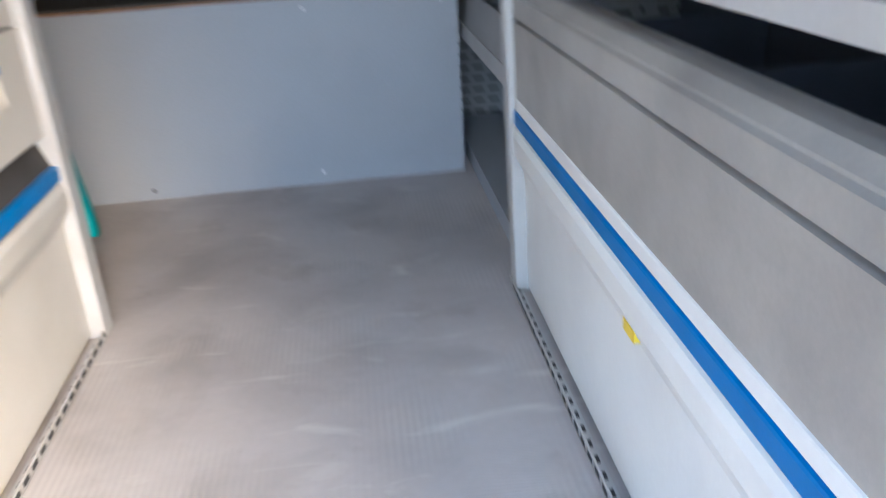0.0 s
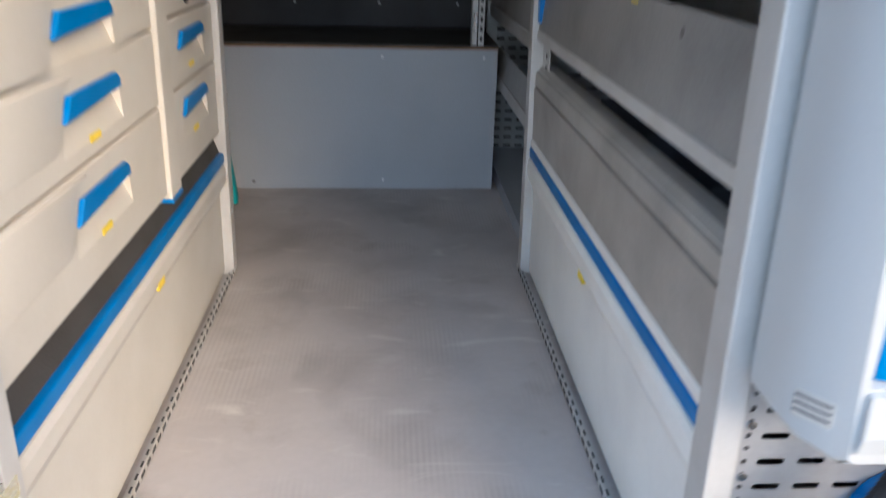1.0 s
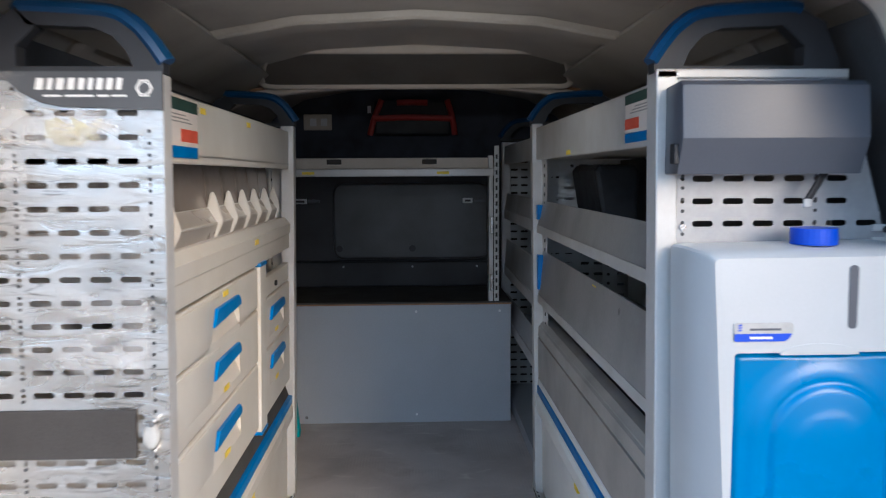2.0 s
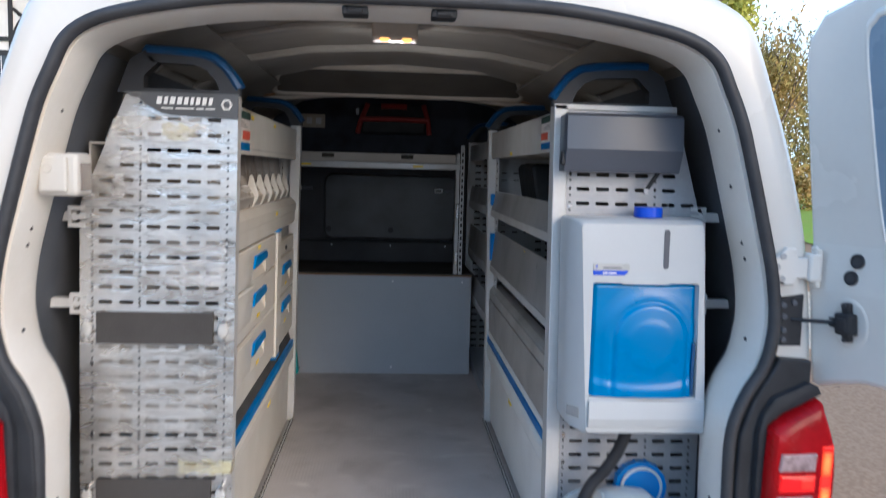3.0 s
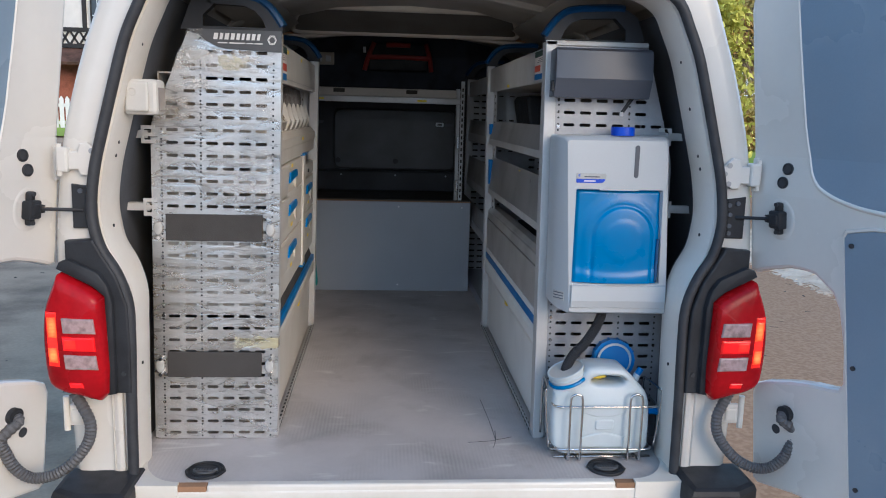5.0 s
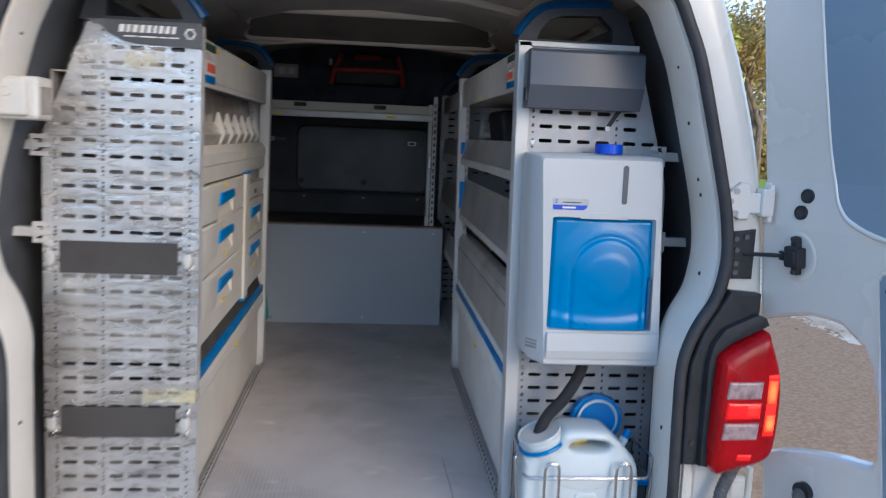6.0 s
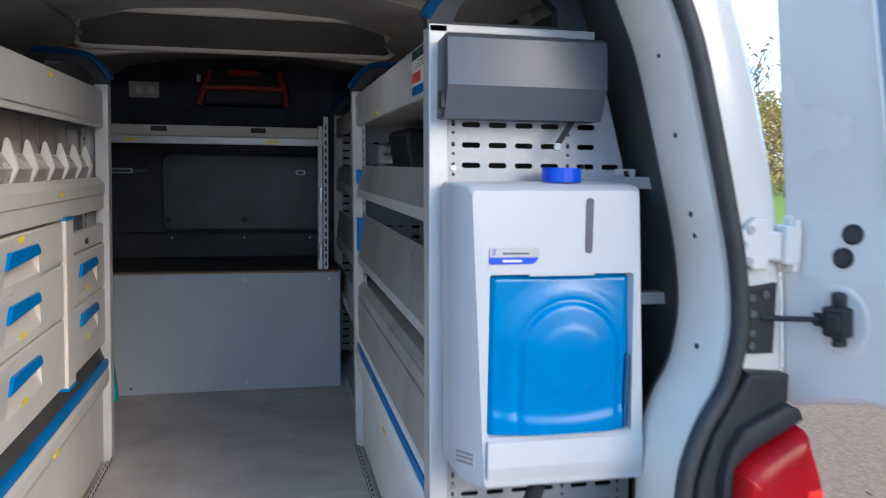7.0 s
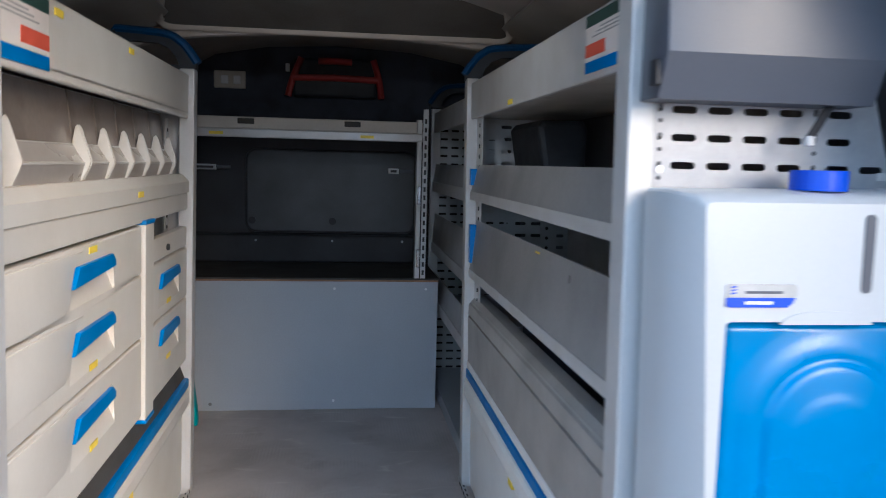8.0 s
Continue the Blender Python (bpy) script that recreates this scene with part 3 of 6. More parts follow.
part("door_seal", tube(arch(inset(S, .013), -.262), (.0135, .016), 10), M["rubber"], van, "dark rubber seal round the door opening", smooth=True)
nose = boxes((C - .93, 2.95, GROUND + .25, C + .93, 4.3, .55), (C - .88, 2.95, .5, C + .88, 3.6, 1.40), bevel=.08)
part("cab", nose, M["body"], van, "white cab beyond the bulkhead")
for s in (-1, 1):
    k = -LEFT if s < 0 else 0
    lower = boxes((k + C + s * .730, -.250, -.10, k + C + s * .84, -.16, .255), (k + C + s * .750, -.258, -.02, k + C + s * .778, -.246, .25), (k + C + s * .82, -.235, -.30, k + C + s * .90, 2.9, .0), bevel=.012)
    part("corner_panel", lower, M["body"], van)
sill = boxes((C - .70, -.315, -.095, C + .70, -.20, -.012), (C - .55, -.312, -.02, C + .55, -.284, .004), bevel=.006)
sill = part("sill", sill, M["jamb"], van, "scuffed white loading sill")
for s in (-1, 1):
    k = LEFT if s < 0 else 0
    curve = [(C + s * (k + .728 - .125 * (1 - math.cos(t))), -.105 - .192 * math.sin(t)) for t in np.linspace(0, math.pi / 2, 12)]
    foot = prism(curve + [(C + s * (k + .603), -.318), (C + s * (k + .745), -.318), (C + s * (k + .745), -.105)], "z", -.060, .007)
    bmesh.ops.recalc_face_normals(foot, faces=foot.faces)
    soften(part("jamb_foot", foot, M["jamb"], van, "white painted rounded foot of the opening frame"), 40)
    part("board_end", boxes((C + s * .551, -.313, -.03, C + s * (k + .612), -.286, .0015), bevel=.002), M["wood"], sill, "worn brown floor board end")
part("step_tread", boxes((C - .27, -.385, -.105, C + .27, -.315, -.092), bevel=.004), M["plastic"], van, "black ribbed step tread")
part("bumper", boxes((C - .93, -.40, -.42, C + .93, -.22, -.10), bevel=.04), M["body"], van, "white painted rear bumper")
for s in (-1, 1):
    corner = prism([(C + s * .73, -.22), (C + s * .93, -.22), (C + s * .925, -.36), (C + s * .86, -.40), (C + s * .73, -.40)], "z", -.055, .020, bevel=.018)
    part("bumper_step", corner, M["plastic"], van, "black plastic bumper top")
    for yy in (.35, 2.9):
        wheel = cyl(bmesh.new(), (C + s * .68, yy + .35, GROUND + .33), (C + s * .88, yy + .35, GROUND + .33), .33, 32)
        part("wheel", wheel, M["rubber"], van, "black tyre under the van")
part("underbody", boxes((C - .84, -.1, -.22, C + .84, 4.0, -.03)), M["plastic"], van)

# holes and pads of the opening frame
for s in (-1, 1):
    for z in (1.137, 1.015, .89, .855, .673, .30):
        a = np.interp(z, [q for p, q in S[::-1]], [p for p, q in S[::-1]]) - lip()(z) + (LEFT if s < 0 else 0)
        part("jamb_hole", cyl(bmesh.new(), (C + s * (a - .0012), -.187, z), (C + s * (a + .02), -.187, z), .0045, 10), M["rubber"], van)
part("frame_plug", cyl(bmesh.new(), (C - .7755, -.187, .923), (C - .80, -.187, .925), .013, 18), M["rubber"], van, "dark oval plug in the opening frame")
for a in (-.106, .075):
    pad = boxes((C + a - .026, -.249, 1.343, C + a + .026, -.20, 1.360), (C + a - .016, -.252, 1.346, C + a + .016, -.24, 1.356), bevel=.003)
    part("door_striker", pad, M["plastic"], van, "black door striker in the roof edge")

# tail lamps
def lamp_lens(s):
    """The bulging lens: the outline shrinks towards its rear face."""
    rim = [(.784, .254), (.85, .248), (.905, .264), (.928, .296), (.934, .40), (.928, .475), (.912, .525), (.900, .555), (.893, .567), (.862, .553), (.808, .523), (.792, .506), (.786, .48)]
    rim = [(p.x, p.z) for p in smooth_path([(a, 0, z) for a, z in rim], 3, closed=True)]
    mid = sum(a for a, z in rim) / len(rim), sum(z for a, z in rim) / len(rim)
    loops = []
    for y, k in ((-.262, 1.0), (-.290, 1.0), (-.304, .99), (-.314, .965), (-.321, .925), (-.326, .86), (-.3285, .7), (-.330, .4), (-.330, .02)):
        loops.append([(C - (LEFT_LAMP if s < 0 else 0) + s * (mid[0] + (a - mid[0]) * k), y - .05 * max(0.0, .87 - a) * (k < .99), mid[1] + (z - mid[1]) * k) for a, z in rim])
    return loft(loops)


for s in (-1, 1):
    def lx(a, s=s):
        return C + s * a - (LEFT_LAMP if s < 0 else 0)

    def plate(pts, y0, y1, bevel):
        return prism([(lx(a), z) for a, z in pts], "y", y0, y1, bevel)
    surround = plate([(.736, .246), (.79, .246), (.79, .50), (.87, .565), (.885, .60), (.885, .645), (.815, .650), (.794, .612), (.760, .553), (.737, .48), (.734, .385), (.735, .30)], -.282, -.24, .006)
    lamp = part("tail_lamp", surround, M["plastic"], van, "dark surround of a lit red tail lamp")
    soften(part("lamp_collar", plate([(.768, .25), (.790, .246), (.788, .507), (.818, .533), (.903, .577), (.895, .594), (.872, .602), (.80, .568), (.778, .535), (.768, .49)], -.300, -.26, .007), M["plastic"], lamp), 40)
    soften(part("red_lens", lamp_lens(s), M["lens"], lamp, "glossy red lamp lens"), 30)
    for z0, z1, a0, a1 in ((.420, .460, .800, .878), (.327, .366, .797, .876)):
        part("clear_lens", plate([(a0, z0), (a1, z0 + .002), (a1 + .003, z1), (a0 + .004, z1 - .002)], -.3385, -.325, .004), M["lensclear"], lamp, "frosted clear lens strip")
    part("lit_lens", plate([(.889, .332), (.918, .335), (.921, .476), (.892, .476)], -.331, -.318, .006), M["lamp"], lamp, "glowing red light")
    for z0, z1 in ((.410, .462), (.346, .384)):
        part("lit_lens", plate([(.894, z0), (.914, z0 + .002), (.916, z1), (.896, z1)], -.3335, -.328, .005), M["spot"], lamp, "hot orange spot of the light")
    part("lit_lens", plate([(.801, .374), (.880, .376), (.882, .413), (.803, .412)], -.3375, -.325, .005), M["lamp2"], lamp, "glowing red band")
    part("lit_lens", plate([(.845, .380), (.877, .381), (.878, .408), (.846, .407)], -.3383, -.330, .004), M["lamp"], lamp, "glowing red light")
    part("lit_lens", plate([(.835, .278), (.868, .278), (.872, .292), (.838, .292)], -.3325, -.325, .003), M["lamp2"], lamp, "glowing red light")
    for a, z in ((.752, .30), (.775, .44)):
        part("lamp_screw", cyl(bmesh.new(), (lx(a), -.286, z), (lx(a), -.28, z), .006, 10), M["rubber"], lamp)
    hp = [(.79, .86), (.795, .835), (.822, .808), (.842, .808), (.848, .822), (.884, .822), (.884, .868), (.848, .868), (.842, .888), (.822, .890)]
    hinge = part("door_hinge", plate(hp, -.266, -.248, .004), M["body"], van, "white painted door hinge")
    part("hinge_knuckle", boxes((lx(.868), -.276, .816, lx(.897), -.240, .878), bevel=.006), M["body"], hinge)
    part("hinge_pin", cyl(bmesh.new(), (lx(.890), -.268, .806), (lx(.890), -.268, .886), .006, 12), M["jamb"], hinge)
    for a, z in ((.812, .87), (.80, .848), (.812, .822)):
        part("hinge_bolt", cyl(bmesh.new(), (lx(a), -.2685, z), (lx(a), -.262, z), .0070, 14), M["alu"], hinge)
    low = part("door_hinge", boxes((lx(.855), -.262, .150, lx(.905), -.244, .208), (lx(.862), -.268, .158, lx(.898), -.25, .198), bevel=.007), M["jamb"], van, "white painted lower door hinge")
    part("hinge_knuckle", cyl(bmesh.new(), (lx(.908), -.262, .140), (lx(.908), -.262, .232), .008, 14), M["jamb"], low)
    stay = part("check_plate", plate([(.81, .675), (.868, .675), (.868, .787), (.818, .780), (.81, .76)], -.262, -.244, .004), M["plastic"], van, "black plate of the door check strap")
    for a, z in ((.825, .69), (.825, .71), (.825, .74), (.845, .77), (.822, .765)):
        part("check_bolt", cyl(bmesh.new(), (lx(a), -.267, z), (lx(a), -.26, z), .006, 10), M["boxgrey"], stay)


# rear doors, swung out a little past a right angle
def rear_door(s, hinge_a, du, dz):
    """du and dz shift the fittings along and up the door."""
    turn = Matrix.Translation((C + s * hinge_a, -.219, .000)) @ Matrix.Rotation(s * radians(23), 4, "Z")

    def at(w, u, z):
        """From the door's own places (out, along, up) to the world; it leans in above the waist and out below it."""
        z += dz
        q = turn @ Vector((s * w, -(u + du), z))
        return (q.x + s * (.09 * max(0.0, .8 - z) - .115 * max(0.0, z - .9)), q.y, z)

    def put(bm):
        for z in (.8, .9):     # the sheet bends along these lines
            bmesh.ops.bisect_plane(bm, geom=bm.verts[:] + bm.edges[:] + bm.faces[:], plane_co=(0, 0, z - dz), plane_no=(0, 0, 1))
        for v in bm.verts:
            v.co = at(*v.co)
        if s < 0:
            bmesh.ops.reverse_faces(bm, faces=bm.faces)
        return bm

    def flat(pts, w0, w1, bevel=0.0):
        return prism(pts, "x", w0, w1, bevel)

    def ring_of(pts, w, k):
        """An outline drawn in towards its middle by k."""
        mu, mz = sum(u for u, z in pts) / len(pts), sum(z for u, z in pts) / len(pts)
        return [(w, mu + (u - mu) * k, mz + (z - mz) * k) for u, z in pts]
    outline = [(.002, .585), (.0, .63), (0, 1.0), (.0, 1.27), (.012, 1.33), (.05, 1.375), (.12, 1.395), (.45, 1.41), (.745, 1.41), (.745, .0), (.30, .0), (.15, -.01), (.03, -.03), (.012, -.02), (.010, .24), (.022, .268), (.051, .283), (.10, .298), (.149, .312), (.20, .322), (.245, .327), (.275, .332), (.286, .35), (.285, .443), (.271, .535), (.252, .574), (.201, .610), (.165, .614), (.129, .613), (.06, .596), (.02, .582)]
    door = part("rear_door", put(flat(outline, 0, .045, .010)), M["body"], van, "white open rear door with a dark window panel and grey lower panel")
    win = [(.149, 1.30), (.153, 1.18), (.160, 1.068), (.168, .967), (.182, .885), (.198, .848), (.224, .826), (.286, .804), (.39, .790), (.72, .775), (.72, 1.36), (.24, 1.355), (.165, 1.34)]
    edge = [(p.y, p.z) for p in smooth_path([(0, u, z) for u, z in win], 4, closed=True)]
    bead = loft([ring_of(edge, w, k) for w, k in ((.002, 1.055), (-.003, 1.045), (-.005, 1.03), (-.0045, 1.012), (-.002, 1.0), (.006, .99))])
    soften(part("window_bead", put(bead), M["body"], door, "white pressed window edge"), 60)
    part("window_panel", put(flat(edge, -.0015, .010)), M["glass"], door, "blue-grey opaque window panel")
    low = [(.317, .06), (.296, .49), (.284, .715), (.292, .728), (.36, .742), (.72, .75), (.72, .06)]
    rim = loft([ring_of(low, w, k) for w, k in ((.002, 1.05), (-.004, 1.03), (-.004, 1.01), (.0, 1.0))])
    part("panel_edge", put(rim), M["body"], door, "white pressed panel edge")
    part("lower_panel", put(flat(low, -.002, .006, .001)), M["glass"], door, "smooth grey lower door panel")
    for u, z in ((.305, .70), (.318, .4), (.335, .09)):
        part("panel_screw", put(cyl(bmesh.new(), (-.007, u, z), (-.001, u, z), .006, 10)), M["rubber"], door)
    for u, z in ((.114, .869), (.102, .833)):
        p = part("rubber_plug", put(cyl(bmesh.new(), (-.004, u, z), (.006, u, z), .0155, 24)), M["rubber"], door, "round black rubber plug")
        part("plug_ring", put(tube([(-.004, u + .0125 * math.cos(a), z + .0125 * math.sin(a)) for a in np.linspace(0, 2 * math.pi, 20, endpoint=False)], .0022, 6, closed=True)), M["plastic"], p)
    part("hinge_pocket", put(boxes((-.006, .004, .800, .004, .020, .892), bevel=.004)), M["body"], door, "pressed pocket round the hinge")
    dish = loft([[(.0015 - .0005 * k, .100 + r * math.cos(a), .737 + 1.25 * r * math.sin(a)) for a in np.linspace(0, 2 * math.pi, 28, endpoint=False)] for k, r in ((0, .046), (6, .041), (6, .036), (4, .030))])
    part("pressed_dish", put(dish), M["body"], door, "pressed oval round the check", smooth=True)
    chk = part("check_body", put(boxes((-.030, .084, .714, 0, .120, .760), (-.034, .090, .722, 0, .114, .752), (-.018, .092, .698, 0, .110, .782), (-.024, .066, .726, -.010, .088, .732), (-.024, .066, .741, -.010, .088, .747), bevel=.005)), M["plastic"], door, "black door check body")
    for z in (.704, .776):
        part("check_bolt", put(cyl(bmesh.new(), (-.022, .101, z), (-.016, .101, z), .0055, 12)), M["rubber"], chk)
    part("check_strap", cyl(bmesh.new(), (C + s * .842 - (LEFT_LAMP if s < 0 else 0), -.262, .733 + dz), at(-.018, .080, .737), .0045, 8), M["plastic"], chk)
    ex, ey, ez = at(-.004, .128, .214)
    k = .019 if s < 0 else 0.0
    hose = [(.864, -.285, .262), (.842, -.292, .225), (.823, -.300, .186), (.824, -.306, .146), (.842, -.312, .112), (.872, -.318, .078), (.906, -.324, .057), (.940, -.33, .049), (.970, -.338, .057), (.997, -.346, .086), (1.012, -.352, .125), (1.020, -.356, .165)]
    hose = smooth_path([(C + s * (a + k), y, z + dz) for a, y, z in hose] + [(ex - s * .014, ey - .006, ez - .012), (ex, ey, ez)], 9)
    part("cable_hose", tube(hose, .0155, 12, ribs=.16), M["hose"], door, "grey ribbed cable hose")
    part("hose_grommet", put(cyl(bmesh.new(), (-.016, .128, .216), (.002, .128, .216), .021, 18)), M["plastic"], door)
    part("door_hole", put(cyl(bmesh.new(), (-.0015, .093, .158), (.002, .093, .158), .013, 16)), M["rubber"], door)


rear_door(1, .887, .012, .0)
rear_door(-1, .922, -.010, -.011)

# ---- load space ----
WALL = [(.665, 1.275), (.72, 1.17), (.765, 1.0), (.80, .86), (.83, .65), (.83, .4), (.80, .2), (.79, .0)]
for s, nm in ((-1, "wall_left"), (1, "wall_right")):
    inner = [(C + s * a, z) for a, z in WALL]
    outer = [(C + s * (a + .03), z) for a, z in WALL[::-1]]
    w = soften(whole(nm, prism(inner + outer, "y", -.10, 2.62), M["lining"], "dark grey lined side wall of the load space", "wall", kind="structure"), 50)
roof = [(C - .70, 1.26), (C - .66, 1.31), (C - .52, 1.392), (C - .3, 1.432), (C, 1.448), (C + .3, 1.432), (C + .52, 1.392), (C + .66, 1.31), (C + .70, 1.26)]
top = [(x, z + .014) for x, z in roof[::-1]]
cb = prism(roof + top, "y", -.06, 2.62)


def arched_bar(line, depth, y0, y1):
    """A bar that follows a curve across the van; depth gives its height at each x."""
    e = .006
    return loft([[(x, y0, z), (x, y0, z - depth(x) + e), (x, y0 + e, z - depth(x)), (x, y1 - e, z - depth(x)), (x, y1, z - depth(x) + e), (x, y1, z)] for x, z in line], caps=True)


for y0, y1, d in ((.36, .44, .016), (.76, .86, .022)):
    b2 = arched_bar([(x, z - .002) for x, z in roof], lambda x, d=d: d, y0, y1)
    tmp = bpy.data.meshes.new("rib")
    b2.to_mesh(tmp)
    b2.free()
    cb.from_mesh(tmp)
    bpy.data.meshes.remove(tmp)
bmesh.ops.recalc_face_normals(cb, faces=cb.faces)
for s in (-1, 1):              # hollow rails along both roof edges
    rail = prism([(C + s * a, z) for a, z in ((.50, 1.388), (.64, 1.320), (.658, 1.304), (.648, 1.298), (.626, 1.306), (.49, 1.374))], "y", -.05, 1.54, .003)
    tmp = bpy.data.meshes.new("rail")
    rail.to_mesh(tmp)
    rail.free()
    cb.from_mesh(tmp)
    bpy.data.meshes.remove(tmp)
soften(whole("ceiling", cb, M["ceil"], "grey painted ribbed van roof seen from inside", "ceiling", kind="structure"), 40)
for s in (-1, 1):
    for y, w, h in ((.26, .016, .010), (.36, .012, .008), (.55, .018, .010), (.72, .014, .010), (.82, .020, .012), (1.08, .016, .010), (1.25, .012, .008), (1.38, .018, .010)):
        hole = prism([(y + w * math.cos(a), h * math.sin(a)) for a in np.linspace(0, 2 * math.pi, 14, endpoint=False)], "x", -.002, .004)
        bmesh.ops.transform(hole, matrix=Matrix.Translation((C + s * .575, 0, 1.3405)) @ Matrix.Rotation(s * radians(-63), 4, "Y"), verts=hole.verts)
        whole("rail_hole", hole, M["rubber"], "dark punched hole in the roof rail", "hole", "roof rail holes", kind="structure")


def soft_corners(pts, r=.06, n=4):
    out = []
    for i, p in enumerate(pts):
        p, a, c = Vector(p), Vector(pts[i - 1]), Vector(pts[(i + 1) % len(pts)])
        u, w = p + (a - p).normalized() * r, p + (c - p).normalized() * r
        for k in range(n + 1):
            t = k / n
            out.append(tuple(u * (1 - t) ** 2 + 2 * p * t * (1 - t) + w * t * t))
    return out


def sloped(bm):
    """Bends flat work to the roof's slope above the cross member and to its camber."""
    for v in bm.verts:
        v.co.z += .34 * (1.53 - v.co.y) - .10 * (v.co.x - C) ** 2
    return bm


trapezoid = soft_corners([(C - .47, 1.30), (C + .47, 1.30), (C + .54, 1.53), (C - .54, 1.53)], .075, 6)
panel = sloped(prism(trapezoid, "z", 1.372, 1.384, .003))
whole("roof_panel", panel, M["ceildark"], "dark fabric roof panel between the ribs", "panel")
slope = bmesh.new()
grid = [[slope.verts.new((C - .56 + .07 * i, y, 1.381)) for i in range(17)] for y in (1.22, 1.32, 1.42, 1.5495)]
for a, b in zip(grid, grid[1:]):
    for i in range(16):
        slope.faces.new((a[i], a[i + 1], b[i + 1], b[i]))
extra = bmesh.ops.extrude_face_region(slope, geom=slope.faces[:])["geom"]
for v in extra:
    if isinstance(v, bmesh.types.BMVert):
        v.co.z += .006
bmesh.ops.recalc_face_normals(slope, faces=slope.faces)
rim = tube([(x, y, 1.374) for x, y in trapezoid], (.016, .008), 8, closed=True)
tmp = bpy.data.meshes.new("rim")
rim.to_mesh(tmp)
rim.free()
slope.from_mesh(tmp)
bpy.data.meshes.remove(tmp)
# trim colour instead of roof steel: the brighter roof front is put into the paint
whole("roof_frame", sloped(slope), M["trim"], "pressed frame round the dark roof panel, in a paler beige that stands for light", "frame", smooth=True)
dome = thing("dome_light", (-.05, .3, 1.39), "lit dome lamp with two warm bulbs on the ceiling", "lamp")
part("base", boxes((-.115, .26, 1.382, .008, .34, 1.447), bevel=.006), M["trim"], dome)
for x in (-.082, -.022):
    part("bulb", boxes((x - .013, .262, 1.374, x + .013, .285, 1.384), bevel=.004), M["dome"], dome, "glowing warm bulb")

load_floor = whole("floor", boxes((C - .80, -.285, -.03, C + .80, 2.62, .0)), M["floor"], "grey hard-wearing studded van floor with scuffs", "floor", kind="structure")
for pts in (((.222, .33), (.226, .22), (.229, .10), (.228, -.025)), ((.140, -.038), (.200, -.030), (.245, -.014), (.281, .002)), ((.236, .05), (.228, -.02), (.214, -.075))):
    line = smooth_path([(x, y, 0) for x, y in pts], 6)
    part("scratch", tube(line, (.0016, .0007), 6), M["hose"], load_floor, "dark thin scratch in the floor")

# bulkhead
bulk = thing("bulkhead", (C, 2.55, 0), "black bulkhead with a pressed panel and a dark felt upper half", "bulkhead", kind="structure")
part("panel", boxes((C - .85, 2.53, 0, C + .85, 2.56, 1.11)), M["bulk"], bulk)
part("pressed_panel", prism(rounded(-.43, .64, .31, 1.005, .05), "y", 2.515, 2.535, .012), M["bulkpanel"], bulk, "raised black panel")
part("ledge", boxes((C - .80, 2.47, .515, C + .80, 2.54, .635), bevel=.01), M["bulk"], bulk)
part("felt", boxes((C - .82, 2.50, 1.11, C + .82, 2.545, 1.45), bevel=.015), M["felt"], bulk, "blue-black felt")
for x in (-.40, -.055):
    part("knob", cyl(bmesh.new(), (x, 2.505, .695), (x, 2.52, .695), .016, 16), M["plastic"], bulk)
for x in (-.38, -.055, .25):
    part("screw", cyl(bmesh.new(), (x, 2.463, .612), (x, 2.472, .612), .005, 8), M["alugrey"], bulk)
arc = [(C - .66, 1.310), (C - .58, 1.335), (C - .44, 1.354), (C - .22, 1.363), (C, 1.366), (C + .22, 1.363), (C + .44, 1.354), (C + .58, 1.335), (C + .66, 1.310)]
fine = [(p.x, p.z) for p in smooth_path([(x, 0, z) for x, z in arc], 3)]
whole("cross_member", arched_bar(fine, lambda x: .016 + .05 * abs(x - C) ** 1.5, 1.55, 1.60), M["trim"], "beige curved roof cross member", "beam", kind="structure")
whole("board_edge", arched_bar(fine, lambda x: .009, 1.532, 1.552), M["wood"], "thin brown board edge under the roof", "board")

# ---- left drawer unit ----
LX, LF = -.797, -.452            # back and front faces
LP = -.437                       # outer edge of the posts
L1 = 1.31
left = thing("drawer_unit", (-.6, .65, 0), "aluminium van racking unit with cream drawers, bins and a bottom flap", "shelving unit", lean=.018)


def left_keep(x, z):
    edge = LX if z < .93 else LX + (z - .93) * .40
    return (max(x, edge), min(max(z, 0.0), 1.197))


rows = [.036 * k + .020 for k in range(33)]
slots = [(x - .0225, x + .0225) for x in (-.738, -.690, -.628, -.582, -.536, -.490)]
panel = part("end_panel", perforated(LX, LP, rows, slots, (-.768, -.659, -.458), left_keep, 0.0), M["alufilm"], left, "scuffed perforated aluminium end panel")
far = part("end_panel", boxes((LX, L1 - .004, 0, LP, L1, 1.19)), M["profile"], left)
for y0, y1 in ((0.003, .045), (L1 - .045, L1)):
    post = boxes((LP - .040, y0, 0, LP, y1, 1.195), bevel=.003)
    part("post", post, M["profile"], left, "white coated upright profile")
ip = part("inner_post", boxes((LP - .07, L1 - .085, .40, LP - .066, L1 - .046, 1.06)), M["profile"], left, "slotted inner post")
dots = bmesh.new()
for k in range(22):
    cyl(dots, (LP - .0665, L1 - .065, .42 + k * .029), (LP - .0645, L1 - .065, .42 + k * .029), .005, 8)
part("post_holes", dots, M["rubber"], ip)
